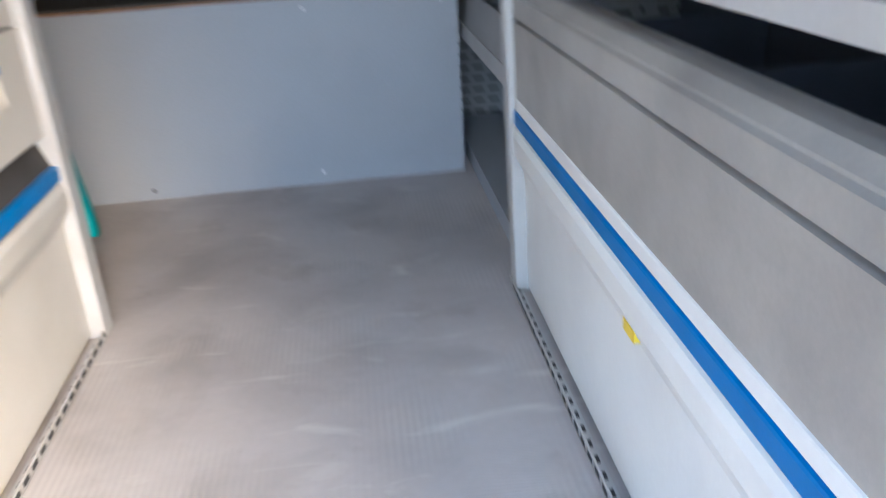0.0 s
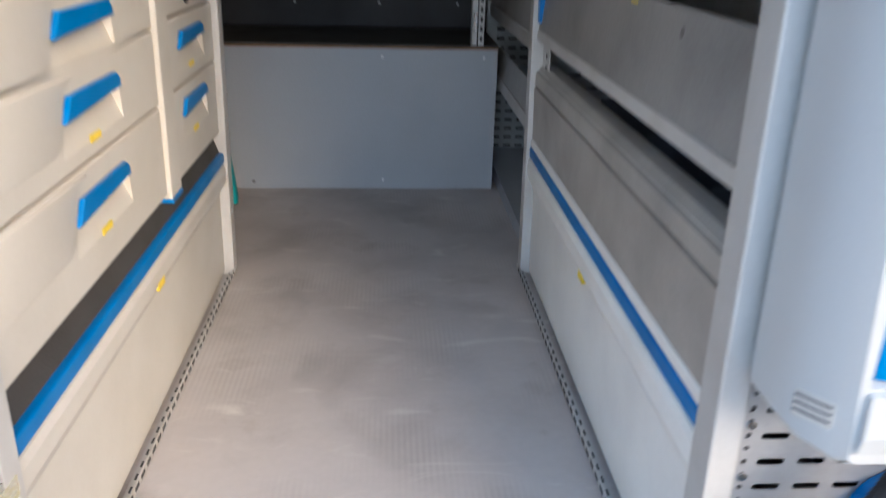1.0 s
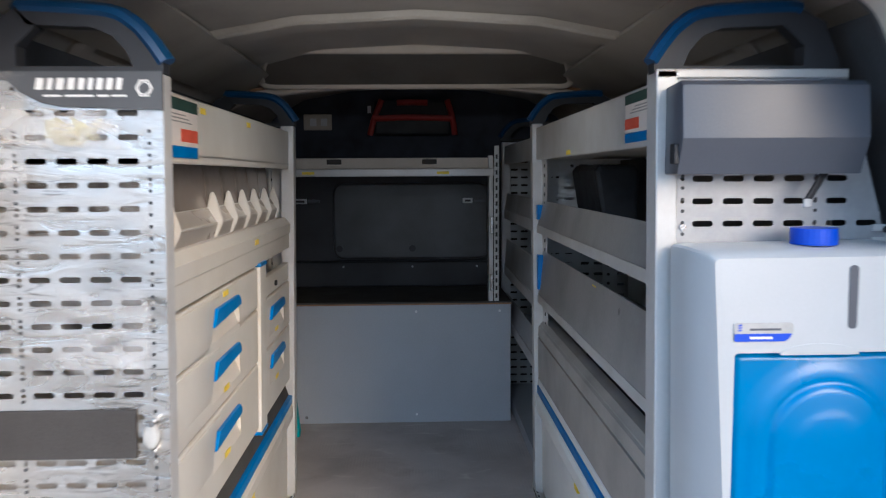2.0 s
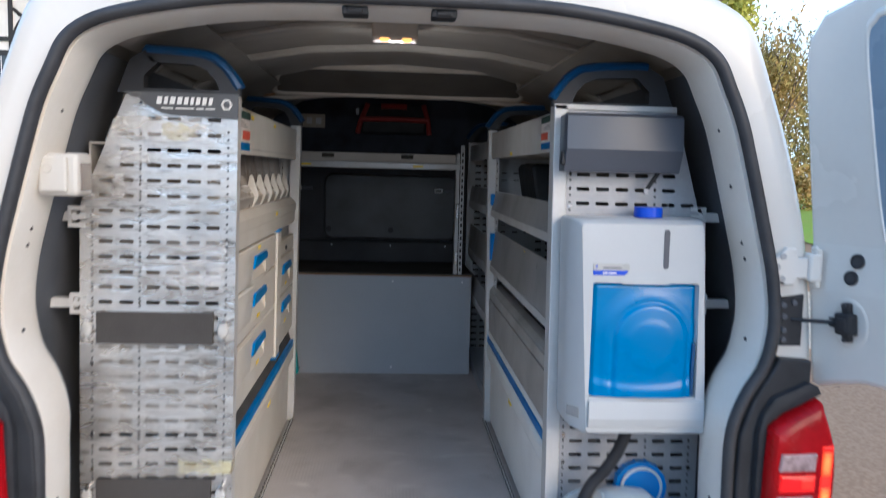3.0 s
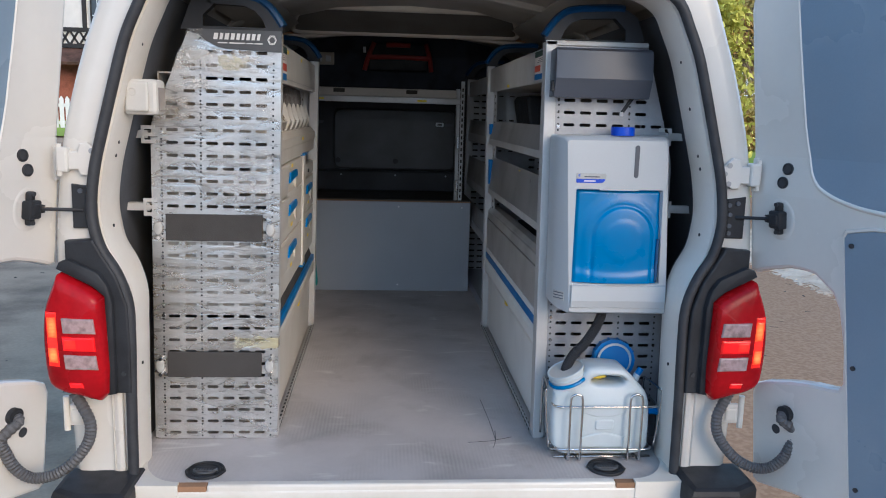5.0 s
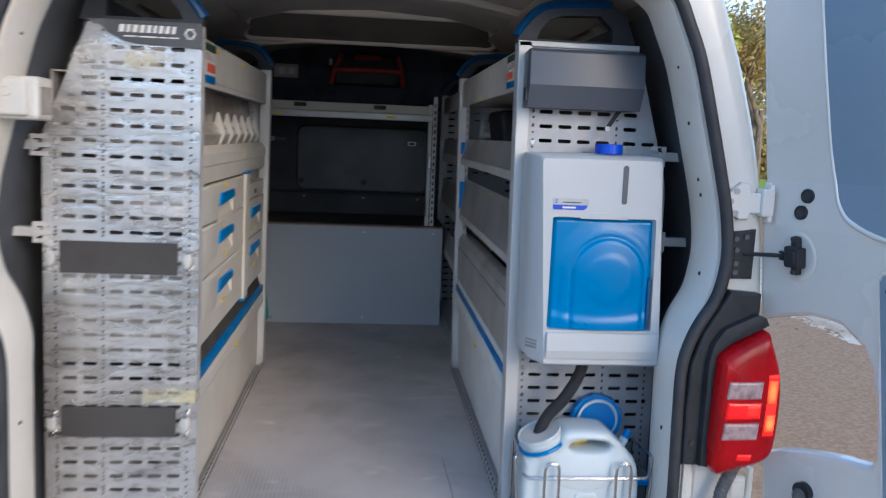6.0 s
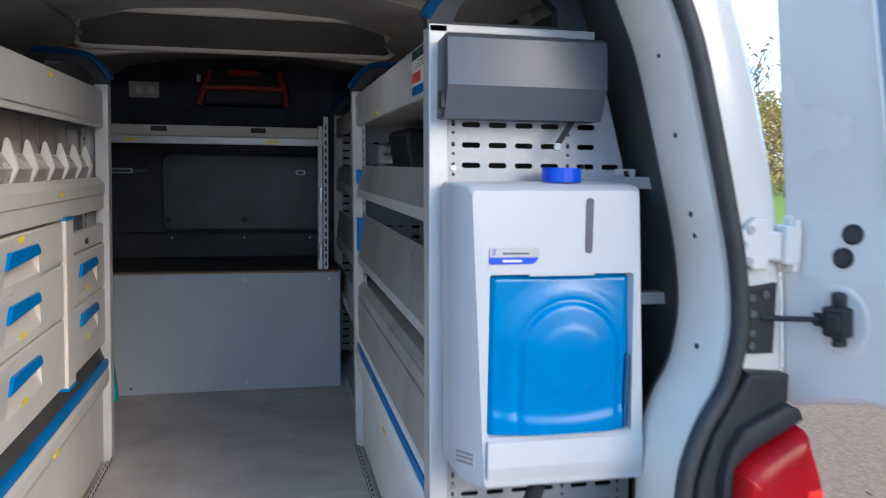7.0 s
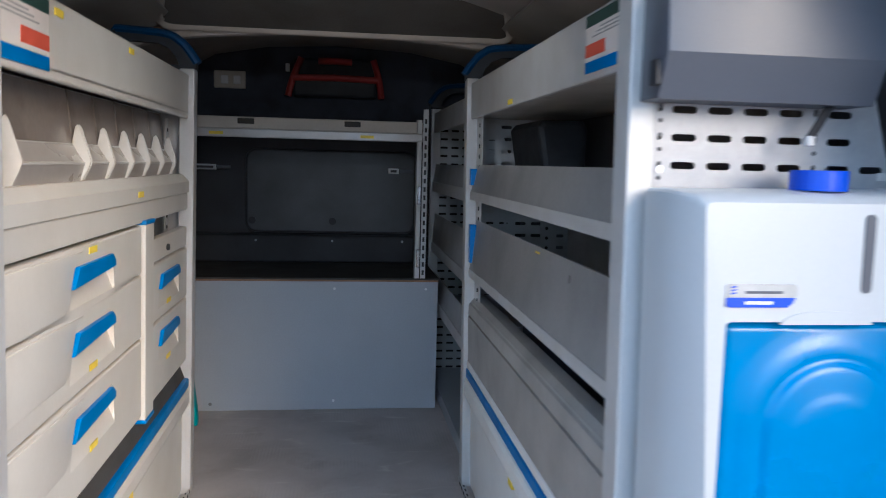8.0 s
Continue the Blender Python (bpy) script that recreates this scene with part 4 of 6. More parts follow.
# headboards with handle openings
def headboard(parent, xa, xb, y, flip, name="headboard"):
    """A dark plastic top piece, from the aisle edge xa to the wall side xb, with a grip opening and a blue grip."""
    d = 1 if xb > xa else -1
    w = abs(xb - xa)
    outer = [(0, 1.195), (0, 1.215), (.045, 1.268), (.085, 1.285), (.20, 1.292), (w - .045, 1.290), (w - .012, 1.27), (w + .015, 1.195)]
    hole = [(.045, 1.205), (.055, 1.228), (.075, 1.25), (.105, 1.262), (.20, 1.266), (w - .075, 1.264), (w - .045, 1.235), (w - .045, 1.205)]
    bm = bmesh.new()
    for yy in (y, y + .03):
        o = [bm.verts.new((xa + d * a, yy, z)) for a, z in outer]
        i = [bm.verts.new((xa + d * a, yy, z)) for a, z in hole]
        for k in range(8):
            bm.faces.new((o[k], o[(k + 1) % 8], i[(k + 1) % 8], i[k]))
    bm.verts.ensure_lookup_table()
    for base in (0, 8):
        for k in range(8):
            a, b = bm.verts[base + k], bm.verts[base + (k + 1) % 8]
            c, e = bm.verts[base + 16 + (k + 1) % 8], bm.verts[base + 16 + k]
            bm.faces.new((a, b, c, e))
    bmesh.ops.recalc_face_normals(bm, faces=bm.faces)
    head = part(name, bm, M["head"], parent, "dark grey plastic headboard with a grip opening")
    grip = smooth_path([(xa + d * a, y + .012, z) for a, z in ((-.002, 1.212), (.02, 1.244), (.045, 1.270), (.085, 1.288), (.20, 1.296), (w - .05, 1.294))], 5)
    part("grip", tube(grip, (.011, .02), 8), M["dblue"], head, "blue grip edge")
    return head


headboard(left, LP + .002, LX + .10, 0.0, 1)
plate = prism([(LP + .001, 1.14), (LP + .001, 1.197), (LX + .105, 1.197), (LX + .118, 1.185), (LX + .135, 1.183), (LX + .15, 1.168), (LX + .185, 1.150), (LX + .21, 1.145)], "y", -.006, .001)
nameplate = part("nameplate", plate, M["gplastic"], left, "dark nameplate with white print")
x = -.622
for w in (.014, .011, .014, .013, .012, .010, .012, .012, .011):
    part("print_bar", prism([(x, 1.170), (x + w - .003, 1.170), (x + w, 1.187), (x + .003, 1.187)], "y", -.0075, -.0055), M["pale"], nameplate)
    x += w + .0025
for x0, x1 in ((-.610, -.584), (-.578, -.536), (-.531, -.514), (-.510, -.488)):
    part("print_bar", boxes((x0, -.0072, 1.1595, x1, -.0055, 1.1625)), M["pale"], nameplate)
part("print_ring", tube([(-.462 + .0085 * math.cos(a), -.0068, 1.172 + .009 * math.sin(a)) for a in np.linspace(0, 2 * math.pi, 20, endpoint=False)], .0009, 6, closed=True), M["pale"], nameplate)
part("print_ring", tube([(-.462 + .012 * math.cos(a), -.0068, 1.172 + .013 * math.sin(a)) for a in np.linspace(0, 2 * math.pi, 6, endpoint=False)], .0014, 6, closed=True), M["pale"], nameplate)
headboard(left, LP + .002, LX + .10, L1 - .03, 1)
# inner shelves, back and fronts
part("shelf", boxes((LX + .02, .004, .868, LF, L1 - .004, .874)), M["profile"], left)
part("shelf", boxes((LX + .02, .004, 1.075, LF, L1 - .004, 1.079)), M["alugrey"], left)
part("back_panel", boxes((LX + .02, .004, .36, LX + .024, L1 - .004, 1.08)), M["alugrey"], left)
part("top_fascia", boxes((LF - .012, .045, 1.062, LF, L1 - .045, 1.178), (LF - .05, .045, 1.172, LF, L1 - .045, 1.178), bevel=.003), M["cream"], left, "cream front of the top shelf")
part("bin_shelf_front", prism([(LF - .02, .863), (LF + .004, .863), (LF + .004, .892), (LF - .014, .912), (LF - .03, .912)], "y", .045, L1 - .045, .002), M["cream"], left, "cream front edge of the bin shelf")
part("cover_strip", boxes((LF - .012, .045, .816, LF, L1 - .045, .862), bevel=.003), M["cream"], left)


def drawer_front(y0, y1, z0, z1, opening):
    """A front sheet with rounded edges and a grip opening whose floor slopes in and up behind the handle."""
    e, d = .004, .026
    bm = bmesh.new()
    rings = [[(LF - .02, y0, z0), (LF - .02, y1, z0), (LF - .02, y1, z1), (LF - .02, y0, z1)], [(LF - e, y0, z0), (LF - e, y1, z0), (LF - e, y1, z1), (LF - e, y0, z1)],
             [(LF - .0012, y0 + .0012, z0 + .0012), (LF - .0012, y1 - .0012, z0 + .0012), (LF - .0012, y1 - .0012, z1 - .0012), (LF - .0012, y0 + .0012, z1 - .0012)],
             [(LF, y0 + e, z0 + e), (LF, y1 - e, z0 + e), (LF, y1 - e, z1 - e), (LF, y0 + e, z1 - e)], [(LF, y, z) for y, z in opening]]
    vs = [[bm.verts.new(p) for p in ring] for ring in rings]
    for a, b in zip(vs, vs[1:]):
        for k in range(4):
            bm.faces.new((a[k], a[(k + 1) % 4], b[(k + 1) % 4], b[k]))
    h = vs[-1]
    inner = [bm.verts.new((LF - d, y, z)) for y, z in (opening[3], opening[2])]
    bm.faces.new((h[0], h[1], inner[1], inner[0]))
    bm.faces.new((h[3], h[2], inner[1], inner[0]))
    bm.faces.new((h[0], h[3], inner[0]))
    bm.faces.new((h[1], h[2], inner[1]))
    bmesh.ops.recalc_face_normals(bm, faces=bm.faces)
    return bm


def drawer(y0, y1, z0, z1, hy0, hy1, hz, lz):
    opening = [(hy0 - .004, hz - .046), (hy1 + .018, hz - .044), (hy1 + .008, hz + .033), (hy0 + .018, hz + .033)]
    bm = drawer_front(y0, y1, z0 + .0025, z1 - .0025, opening)
    front = part("drawer", bm, M["cream"], left, "cream drawer front with a scooped grip")
    grip = prism([(hy0 + .028, hz + .034), (hy1 - .014, hz + .034), (hy1 + .002, hz + .022), (hy1 + .002, hz + .010), (hy0, hz + .001)], "x", LF - .001, LF + .008, .002)
    part("handle", grip, M["blue"], front, "blue plastic handle")
    my = (hy0 + hy1) / 2
    if y0 < .5:
        swell = [(y0 + .004, hz - .034), (hy0 - .030, hz - .034), (hy0 - .012, hz - .026), (hy0 + .006, hz + .010), (hy0 + .024, hz + .043), (hy0 + .06, z1 - .012), (y0 + .004, z1 - .006)]
        soften(part("swelling", prism(swell, "x", LF - .002, LF + .0025, .002), M["cream"], front, "raised pressed area"), 60)
    part("label_strip", boxes((LF + .0002, my - .02, lz, LF + .0015, my + .022, lz + .011)), M["yellow"], front, "small yellow label")


for z0, z1, hz, lz in ((.706, .812, .745, .792), (.567, .706, .638, .591), (.392, .567, .496, .449)):
    drawer(.048, .766, z0, z1, .318, .545, hz, lz)
for z0, z1, hz, lz in ((.574, .713, .648, .600), (.392, .574, .512, .46)):
    drawer(.850, L1 - .048, z0, z1, .922, 1.138, hz, lz)
front = part("small_flap", boxes((LF - .02, .850, .716, LF - .002, L1 - .048, .770), bevel=.003), M["cream"], left)
part("knob", cyl(bmesh.new(), (LF - .004, 1.02, .738), (LF + .004, 1.02, .738), .008, 12), M["plastic"], front, "small black lock")
div = part("divider", boxes((LF - .02, .770, .384, LF + .007, .846, .812), bevel=.003), M["cream"], left, "cream divider strip")
for z in (.376, .812):
    part("divider_cap", boxes((LF - .018, .769, z, LF + .009, .847, z + .009), bevel=.002), M["blue"], div, "blue end cap")
part("drawer_box", boxes((LX + .03, .02, .394, LF - .03, L1 - .03, .69)), M["alugrey"], left)
part("gap_tray", prism([(LF - .02, .340), (LF - .004, .340), (LF - .022, .392), (LF - .03, .392)], "y", .045, L1 - .045), M["mat"], left, "dark grey sloped strip above the flap")
part("edge_strip", boxes((LF - .01, .045, .315, LF + .008, L1 - .045, .342), bevel=.004), M["blue"], left, "blue plastic edge strip")
flap = part("bottom_flap", prism([(LF - .02, .012), (LF - .010, .012), (LF - .010, .232), (LF - .006, .243), (LF + .004, .258), (LF + .009, .270), (LF + .010, .298), (LF + .006, .310), (LF - .002, .314), (LF - .02, .314)], "y", .045, L1 - .045, .002), M["cream"], left, "cream bottom flap with a rounded lip")
part("label_strip", boxes((LF + .004, .62, .258, LF + .0098, .66, .272)), M["yellow"], flap)


def floor_rail(parent, x0, x1, y0, y1):
    part("floor_rail", boxes((x0, y0, 0.0, x1, y1, .004), (x0 if x0 > 0 else x1 - .003, y0, .0, (x0 + .003) if x0 > 0 else x1, y1, .017)), M["profile"], parent, "slotted aluminium floor rail")
    bm = bmesh.new()
    n = int((y1 - y0) / .034)
    for k in range(n):
        yy = y0 + .012 + k * .034
        for row, w in ((0, .010), (1, .0)):
            if row == 0:
                xx = x0 - .0008 if x0 > 0 else x1 - .0022
                box(bm, xx, yy, .005, xx + .003, yy + .020, .013)
            else:
                xm = (x0 + x1) / 2
                box(bm, xm - .004, yy, .003, xm + .004, yy + .016, .0048)
    tagged(part("rail_perforation", bm, M["rubber"], parent, "row of dark slots"), kind="stuff")


floor_rail(left, LP - .02, LP - .002, .02, L1)
# strips of film on the end panel, with gaps at some of the slot rows
def film_strip(z0, z1, seed):
    bm = bmesh.new()
    nx, nz = 56, max(6, int((z1 - z0) / .006))
    grid = []
    for j in range(nz + 1):
        row = []
        for i in range(nx + 1):
            x, z = LX + .006 + (LP - .030 - LX) * i / nx, z0 + (z1 - z0) * j / nz
            x, z = left_keep(x, z)
            w = noise.noise(Vector((x * 11 + seed, z * 42, seed))) + .6 * noise.noise(Vector((x * 30 + z * 25, z * 70, seed + 5)))
            row.append(bm.verts.new((x, -.0045 + .0022 * max(-1.0, min(1.0, w)), z)))
        grid.append(row)
    for a, b in zip(grid, grid[1:]):
        for i in range(nx):
            bm.faces.new((a[i], a[i + 1], b[i + 1], b[i]))
    part("film", bm, M["film"], left, "wrinkled clear protective film", smooth=True)


for k, (z0, z1) in enumerate(((1.082, 1.137), (.904, 1.044), (.724, .864), (.438, .540), (.290, .362), (.012, .182))):
    film_strip(z0, z1, k * 3.7)
def crumpled(name, x0, z0, x1, z1, rough, seed, material, label):
    """A ragged scrap of film, creased into facets, lying on the end panel."""
    bm = bmesh.new()
    nx, nz = max(4, int((x1 - x0) / .007)), max(4, int((z1 - z0) / .007))
    grid = []
    for j in range(nz + 1):
        row = []
        for i in range(nx + 1):
            u, v = i / nx, j / nz
            rag = .014 * noise.noise(Vector((u * 7 + seed, v * 7, seed)))
            x, z = x0 + (x1 - x0) * u + rag, z0 + (z1 - z0) * v + .014 * noise.noise(Vector((v * 6, u * 6, seed + 9)))
            x, z = left_keep(x, z)
            fold = abs(noise.noise(Vector((x * 34 + seed, z * 40, seed)))) + .5 * abs(noise.noise(Vector((x * 80, z * 60 + seed, 2.0))))
            row.append(bm.verts.new((x, -.0080 - rough * fold, z)))
        grid.append(row)
    for a, b in zip(grid, grid[1:]):
        for i in range(nx):
            bm.faces.new((a[i], a[i + 1], b[i + 1], b[i]))
    part(name, bm, material, left, label)


crumpled("film", -.728, 1.015, -.640, 1.192, .010, 1.3, M["crumpled"], "crumpled clear film with bright glints")
crumpled("film", -.640, 1.085, -.500, 1.140, .006, 4.1, M["crumpled"], "crumpled clear film with bright glints")
crumpled("film", -.600, .745, -.462, .872, .006, 7.7, M["crumpled"], "crumpled clear film with bright glints")
crumpled("film", -.775, .955, -.690, 1.010, .005, 2.6, M["crumpled"], "crumpled clear film with bright glints")
crumpled("tape", -.606, 1.092, -.530, 1.124, .002, 3.3, M["tape"], "scrap of yellowed tape")
crumpled("tape", -.565, .286, -.442, .318, .002, 5.2, M["tape"], "torn strip of yellowed tape")
part("tape", boxes((LP - .02, -.0095, .287, LP + .001, -.008, .316), (LP - .001, -.0095, .287, LP + .001, .030, .314)), M["tape"], left, "yellowed tape folded round the corner")
# dark mats, knobs on the end panel
for z0 in (.605, .196):
    strip = part("dark_strip", boxes((-.757, -.009, z0, -.485, .0, z0 + .077), bevel=.0015), M["mat"], left, "dark rubber strip on the end panel")
    for x in (-.778, -.462):
        knob = prism([(x + .013 * math.cos(a), z0 + .036 + .021 * math.sin(a)) for a in np.linspace(0, 2 * math.pi, 20, endpoint=False)], "y", -.016, -.001, .005)
        clip = soften(part("clip", knob, M["clip"], left, "clear plastic clip"), 50)
        for dz in (.010, .058):
            part("screw", cyl(bmesh.new(), (x + .003, -.019, z0 + dz), (x + .003, -.001, z0 + dz), .0055, 12, .0045), M["chrome"], clip, "bright screw")
for x, n in ((-.768, 12), (-.458, 9)):
    for k in range(n):
        z = .03 + k * .088
        part("rivet", cyl(bmesh.new(), (x, -.003, z), (x, .001, z), .005, 8), M["chrome"], left)
# sticker on the fascia
def sticker(parent, x, out, y0, y1, z0, z1):
    s = part("sticker", boxes((x, y0, z0, x + out * .001, y1, z1)), M["paper"], parent, "white sticker with a green head, red block and blue foot")
    h, w = z1 - z0, y1 - y0
    for name, a, b, c, d, m in (("sticker_head", 0, 1, .80, 1, "ink"), ("sticker_block", .45, 1, .28, .50, "orange"), ("sticker_foot", 0, 1, 0, .2, "blue")):
        part(name, boxes((x + out * .0008, y0 + a * w, z0 + c * h, x + out * .0018, y0 + b * w, z0 + d * h)), M[m], s)
    for k in range(3):
        part("print_bar", boxes((x + out * .0008, y0 + .08 * w, z0 + (.60 + k * .06) * h, x + out * .0016, y0 + (.8 - .1 * k) * w, z0 + (.622 + k * .06) * h)), M["clip"], s)


sticker(left, LF + .0002, 1, .055, .235, 1.072, 1.17)
for y in (.26, .66):
    part("label_strip", boxes((LF, y, 1.155, LF + .0015, y + .035, 1.166)), M["yellow"], left)
part("label_strip", boxes((LF + .003, .72, .872, LF + .0055, .76, .884)), M["yellow"], left)

def hole_column(parent, x, z1, y):
    bm = bmesh.new()
    for k in range(int(z1 / .018)):
        cyl(bm, (x, y - .0006, .011 + k * .018), (x, y + .002, .011 + k * .018), .0030, 8)
    tagged(part("perforation", bm, M["rubber"], parent, "column of small round holes"), kind="stuff")


for x in (-.768, -.659, -.458):
    hole_column(left, x, 1.13 if x > -.7 else .92, -.0001)

# storage bins
def storage_bin(y0, y1):
    b = thing("storage_bin", ((LX + LF) / 2, (y0 + y1) / 2, .875), "smoky clear open-fronted storage bin with a milky front edge", "bin", "bins on the shelf")
    t = .003
    x0, x1 = LX + .06, LF + .005
    part("tub", boxes((x0, y0, .876, x1 - .03, y1, .88), (x0, y0, .876, x0 + t, y1, 1.05)), M["bin"], b)
    for y in (y0, y1 - .005):
        soften(part("side", prism([(x0, .878), (x1 - .032, .878), (x1 - .004, .934), (x1, .946), (x1 - .003, .956), (x1 - .017, 1.002), (x1 - .021, 1.008), (x1 - .025, 1.004), (x1 - .034, .96), (x0, .94)], "y", y, y + .005, .001), M["binrim"], b, "milky pointed side wall"), 40)
        part("upper_side", prism([(x0, .94), (x1 - .034, .96), (x1 - .043, 1.064), (x0, 1.064)], "y", y + .001, y + .003), M["bin"], b)
    part("front", prism([(x1 - .032, .88), (x1 - .028, .88), (x1 - .010, .940), (x1 - .014, .942)], "y", y0 + t, y1 - t), M["binrim2"], b, "milky sloped front")
    part("front_edge", tube([(x1 - .012, y0 + .002, .943), (x1 - .012, y1 - .002, .943)], .003, 8), M["binrim"], b, "milky rolled front edge")
    part("ledge", prism([(x1 - .015, .944), (x1 - .011, .944), (x1 - .029, .974), (x1 - .033, .974)], "y", y0 + t, y1 - t), M["binrim2"], b)
    part("window_seam", tube([(x1 - .029, y0 + t, .9745), (x1 - .029, y1 - t, .9745)], .0012, 6), M["binrim"], b)
    part("window", prism([(x1 - .035, .972), (x1 - .031, .972), (x1 - .041, 1.066), (x1 - .045, 1.066)], "y", y0 + t, y1 - t), M["bin"], b, "smoky clear front window")
    part("window_rim", tube([(x1 - .043, y0 + t, 1.0665), (x1 - .043, y1 - t, 1.0665)], .0018, 6), M["binrim2"], b)


storage_bin(.172, .470)
for k in range(5):
    storage_bin(.475 + k * .1415, .475 + k * .1415 + .137)

# ---- right shelf unit ----
RF, RX, RP = .358, .735, .346
R1 = 1.31
right = thing("shelf_unit", (.55, .65, 0), "aluminium van racking unit with open trays and a white bottom flap", "shelving unit", lean=-.014)


def right_keep(x, z):
    edge = RX if z < .86 else RX - (z - .86) * .27
    return (min(x, edge), min(max(z, 0.0), 1.19))


rows = [.035 * k + .018 for k in range(34)]
slots = [(x - .0225, x + .0225) for x in (.422, .470, .518, .566, .634, .682)]
part("end_panel", perforated(RP, RX, rows, slots, (.390, .600, .712), right_keep, 0.0), M["alu"], right, "perforated aluminium end panel")
# far panel in the paler profile colour, in place of light reaching it
far = perforated(RP, RX, rows[::1], slots, (.390, .600, .712), right_keep, R1 - .004)
part("end_panel", far, M["profile"], right, "perforated end panel, paler to stand in for missing light")
for x in (.390, .600, .712):
    hole_column(right, x, 1.17 if x < .7 else .86, -.0001)
for x, z in ((.390, .958), (.712, .953), (.390, .385), (.390, .315), (.712, .30)):
    part("screw", cyl(bmesh.new(), (x, -.004, z), (x, .001, z), .0052, 10, .0042), M["chrome"], right, "bright screw in the end panel")
for y0, y1 in ((-.006, .045), (R1 - .045, R1)):
    post = boxes((RP, y0, 0, RP + .034, y1, 1.2), bevel=.003)
    part("post", post, M["profile"], right, "white coated upright profile")
    if y0 < 0:
        continue
    inner = boxes((RP + .03, y0 - .085, .36, RP + .033, y0, 1.09))
    ip = part("inner_post", inner, M["profile"], right)
    dots = bmesh.new()
    for k in range(24):
        cyl(dots, (RP + .0285, y0 - .05, .40 + k * .029), (RP + .0305, y0 - .05, .40 + k * .029), .006, 8)
    part("post_holes", dots, M["rubber"], ip)
part("top_frame", boxes((RP, -.006, 1.186, .645, .03, 1.2), bevel=.002), M["profile"], right)
headboard(right, RP - .002, .622, .0, 1)
headboard(right, RP - .002, .622, R1 - .03, 1)
part("top_fascia", boxes((RF, .045, 1.086, RF + .012, R1 - .045, 1.186), (RF, .045, 1.18, RF + .05, R1 - .045, 1.186), bevel=.003), M["profile"], right, "white front of the top shelf")
part("top_shelf", boxes((RF + .01, .045, 1.088, RX - .06, R1 - .045, 1.092)), M["alugrey"], right)
sticker(right, RF - .0002, -1, .055, .21, 1.096, 1.18)
part("label_strip", boxes((RF - .0015, .72, 1.090, RF, .765, 1.101)), M["yellow"], right)


def tray(z0, z1, label_y=None):
    """A shelf tray: white bottom edge, grey upstand, floor and back."""
    t = part("tray", prism([(RF + .002, z0 + .026), (RF + .006, z0 + .026), (RF + .022, z1), (RF + .018, z1)], "y", .05, R1 - .05), M["smoke"], right, "smoky grey tray front")
    part("tray_edge", prism([(RF, z0 + .003), (RF + .012, z0), (RF + .012, z0 + .026), (RF, z0 + .027)], "y", .047, R1 - .047, .001), M["profile"], t, "white lower tray edge")
    part("tray_floor", boxes((RF + .008, .05, z0 + .010, RX - .08, R1 - .05, z0 + .014)), M["alugrey"], t)
    part("tray_back", boxes((RX - .085, .05, z0 + .010, RX - .08, R1 - .05, z1 + .01)), M["alugrey"], t)
    part("clip", boxes((RF - .002, R1 - .075, z0 + .045, RF + .016, R1 - .05, z1 - .012), bevel=.002), M["blue"], t, "blue tray clip")
    if label_y:
        part("label_strip", boxes((RF + .0165, label_y, z1 - .022, RF + .0195, label_y + .035, z1 - .009)), M["yellow"], t)


tray(.855, .958)
tray(.633, .800, .52)
low = part("low_tray", prism([(RF + .002, .384), (RF + .006, .384), (RF + .007, .519), (RF + .016, .521), (RF + .016, .523), (RF + .006, .5255), (RF + .009, .563), (RF + .020, .575), (RF + .048, .578), (RF + .048, .573), (RF + .024, .569), (RF + .003, .556), (RF + .001, .5255), (RF + .012, .523), (RF + .012, .521), (RF + .0, .519)], "y", .047, R1 - .047), M["alugrey"], right, "deep grey aluminium tray front with a grooved rolled rim")
part("tray_floor", boxes((RF + .03, .05, .40, RX - .08, R1 - .05, .404)), M["mat"], low)
part("tray_back", boxes((RX - .085, .05, .40, RX - .08, R1 - .05, .60)), M["boxgrey"], low)
for y in (.32, .62, .95):
    part("divider", boxes((RF + .09, y, .404, RX - .09, y + .003, .555)), M["boxgrey"], low)
for y0, y1, x in ((.52, .56, .60), (.98, 1.02, .50), (.76, .78, .62)):
    part("clip", boxes((x, y0, .404, x + .05, y1, .50), bevel=.004), M["dblue"], low, "blue plastic holder in the tray")
part("tray_edge", boxes((RF - .001, .046, .364, RF + .012, R1 - .046, .386), bevel=.003), M["white"], low)
part("edge_strip", boxes((RF - .004, .046, .337, RF + .01, R1 - .046, .364), bevel=.004), M["blue"], right, "blue plastic edge strip")
flap = part("bottom_flap", prism([(RF + .02, .012), (RF + .012, .012), (RF + .012, .245), (RF + .008, .257), (RF - .002, .274), (RF - .007, .288), (RF - .008, .320), (RF - .004, .332), (RF + .003, .337), (RF + .02, .337)], "y", .046, R1 - .046, .002), M["white"], right, "white bottom flap with a rounded lip")
part("label_strip", boxes((RF - .0045, .63, .264, RF + .004, .665, .278)), M["yellow"], flap)
floor_rail(right, RP - .003, RP + .014, .02, R1)
whole("black_case", prism([(.462, .873), (.548, .873), (.552, 1.05), (.54, 1.066), (.445, 1.066), (.432, 1.05)], "y", .84, 1.15, .012), M["plastic"], "black soft case standing on the top tray", "case")
strip = part("back_post", boxes((.574, R1 - .026, .36, .622, R1 - .022, 1.085)), M["profile"], right, "white slotted back post")
dots = bmesh.new()
for k in range(24):
    cyl(dots, (.592, R1 - .0275, .40 + k * .029), (.592, R1 - .0255, .40 + k * .029), .005, 8)
part("post_holes", dots, M["rubber"], strip)
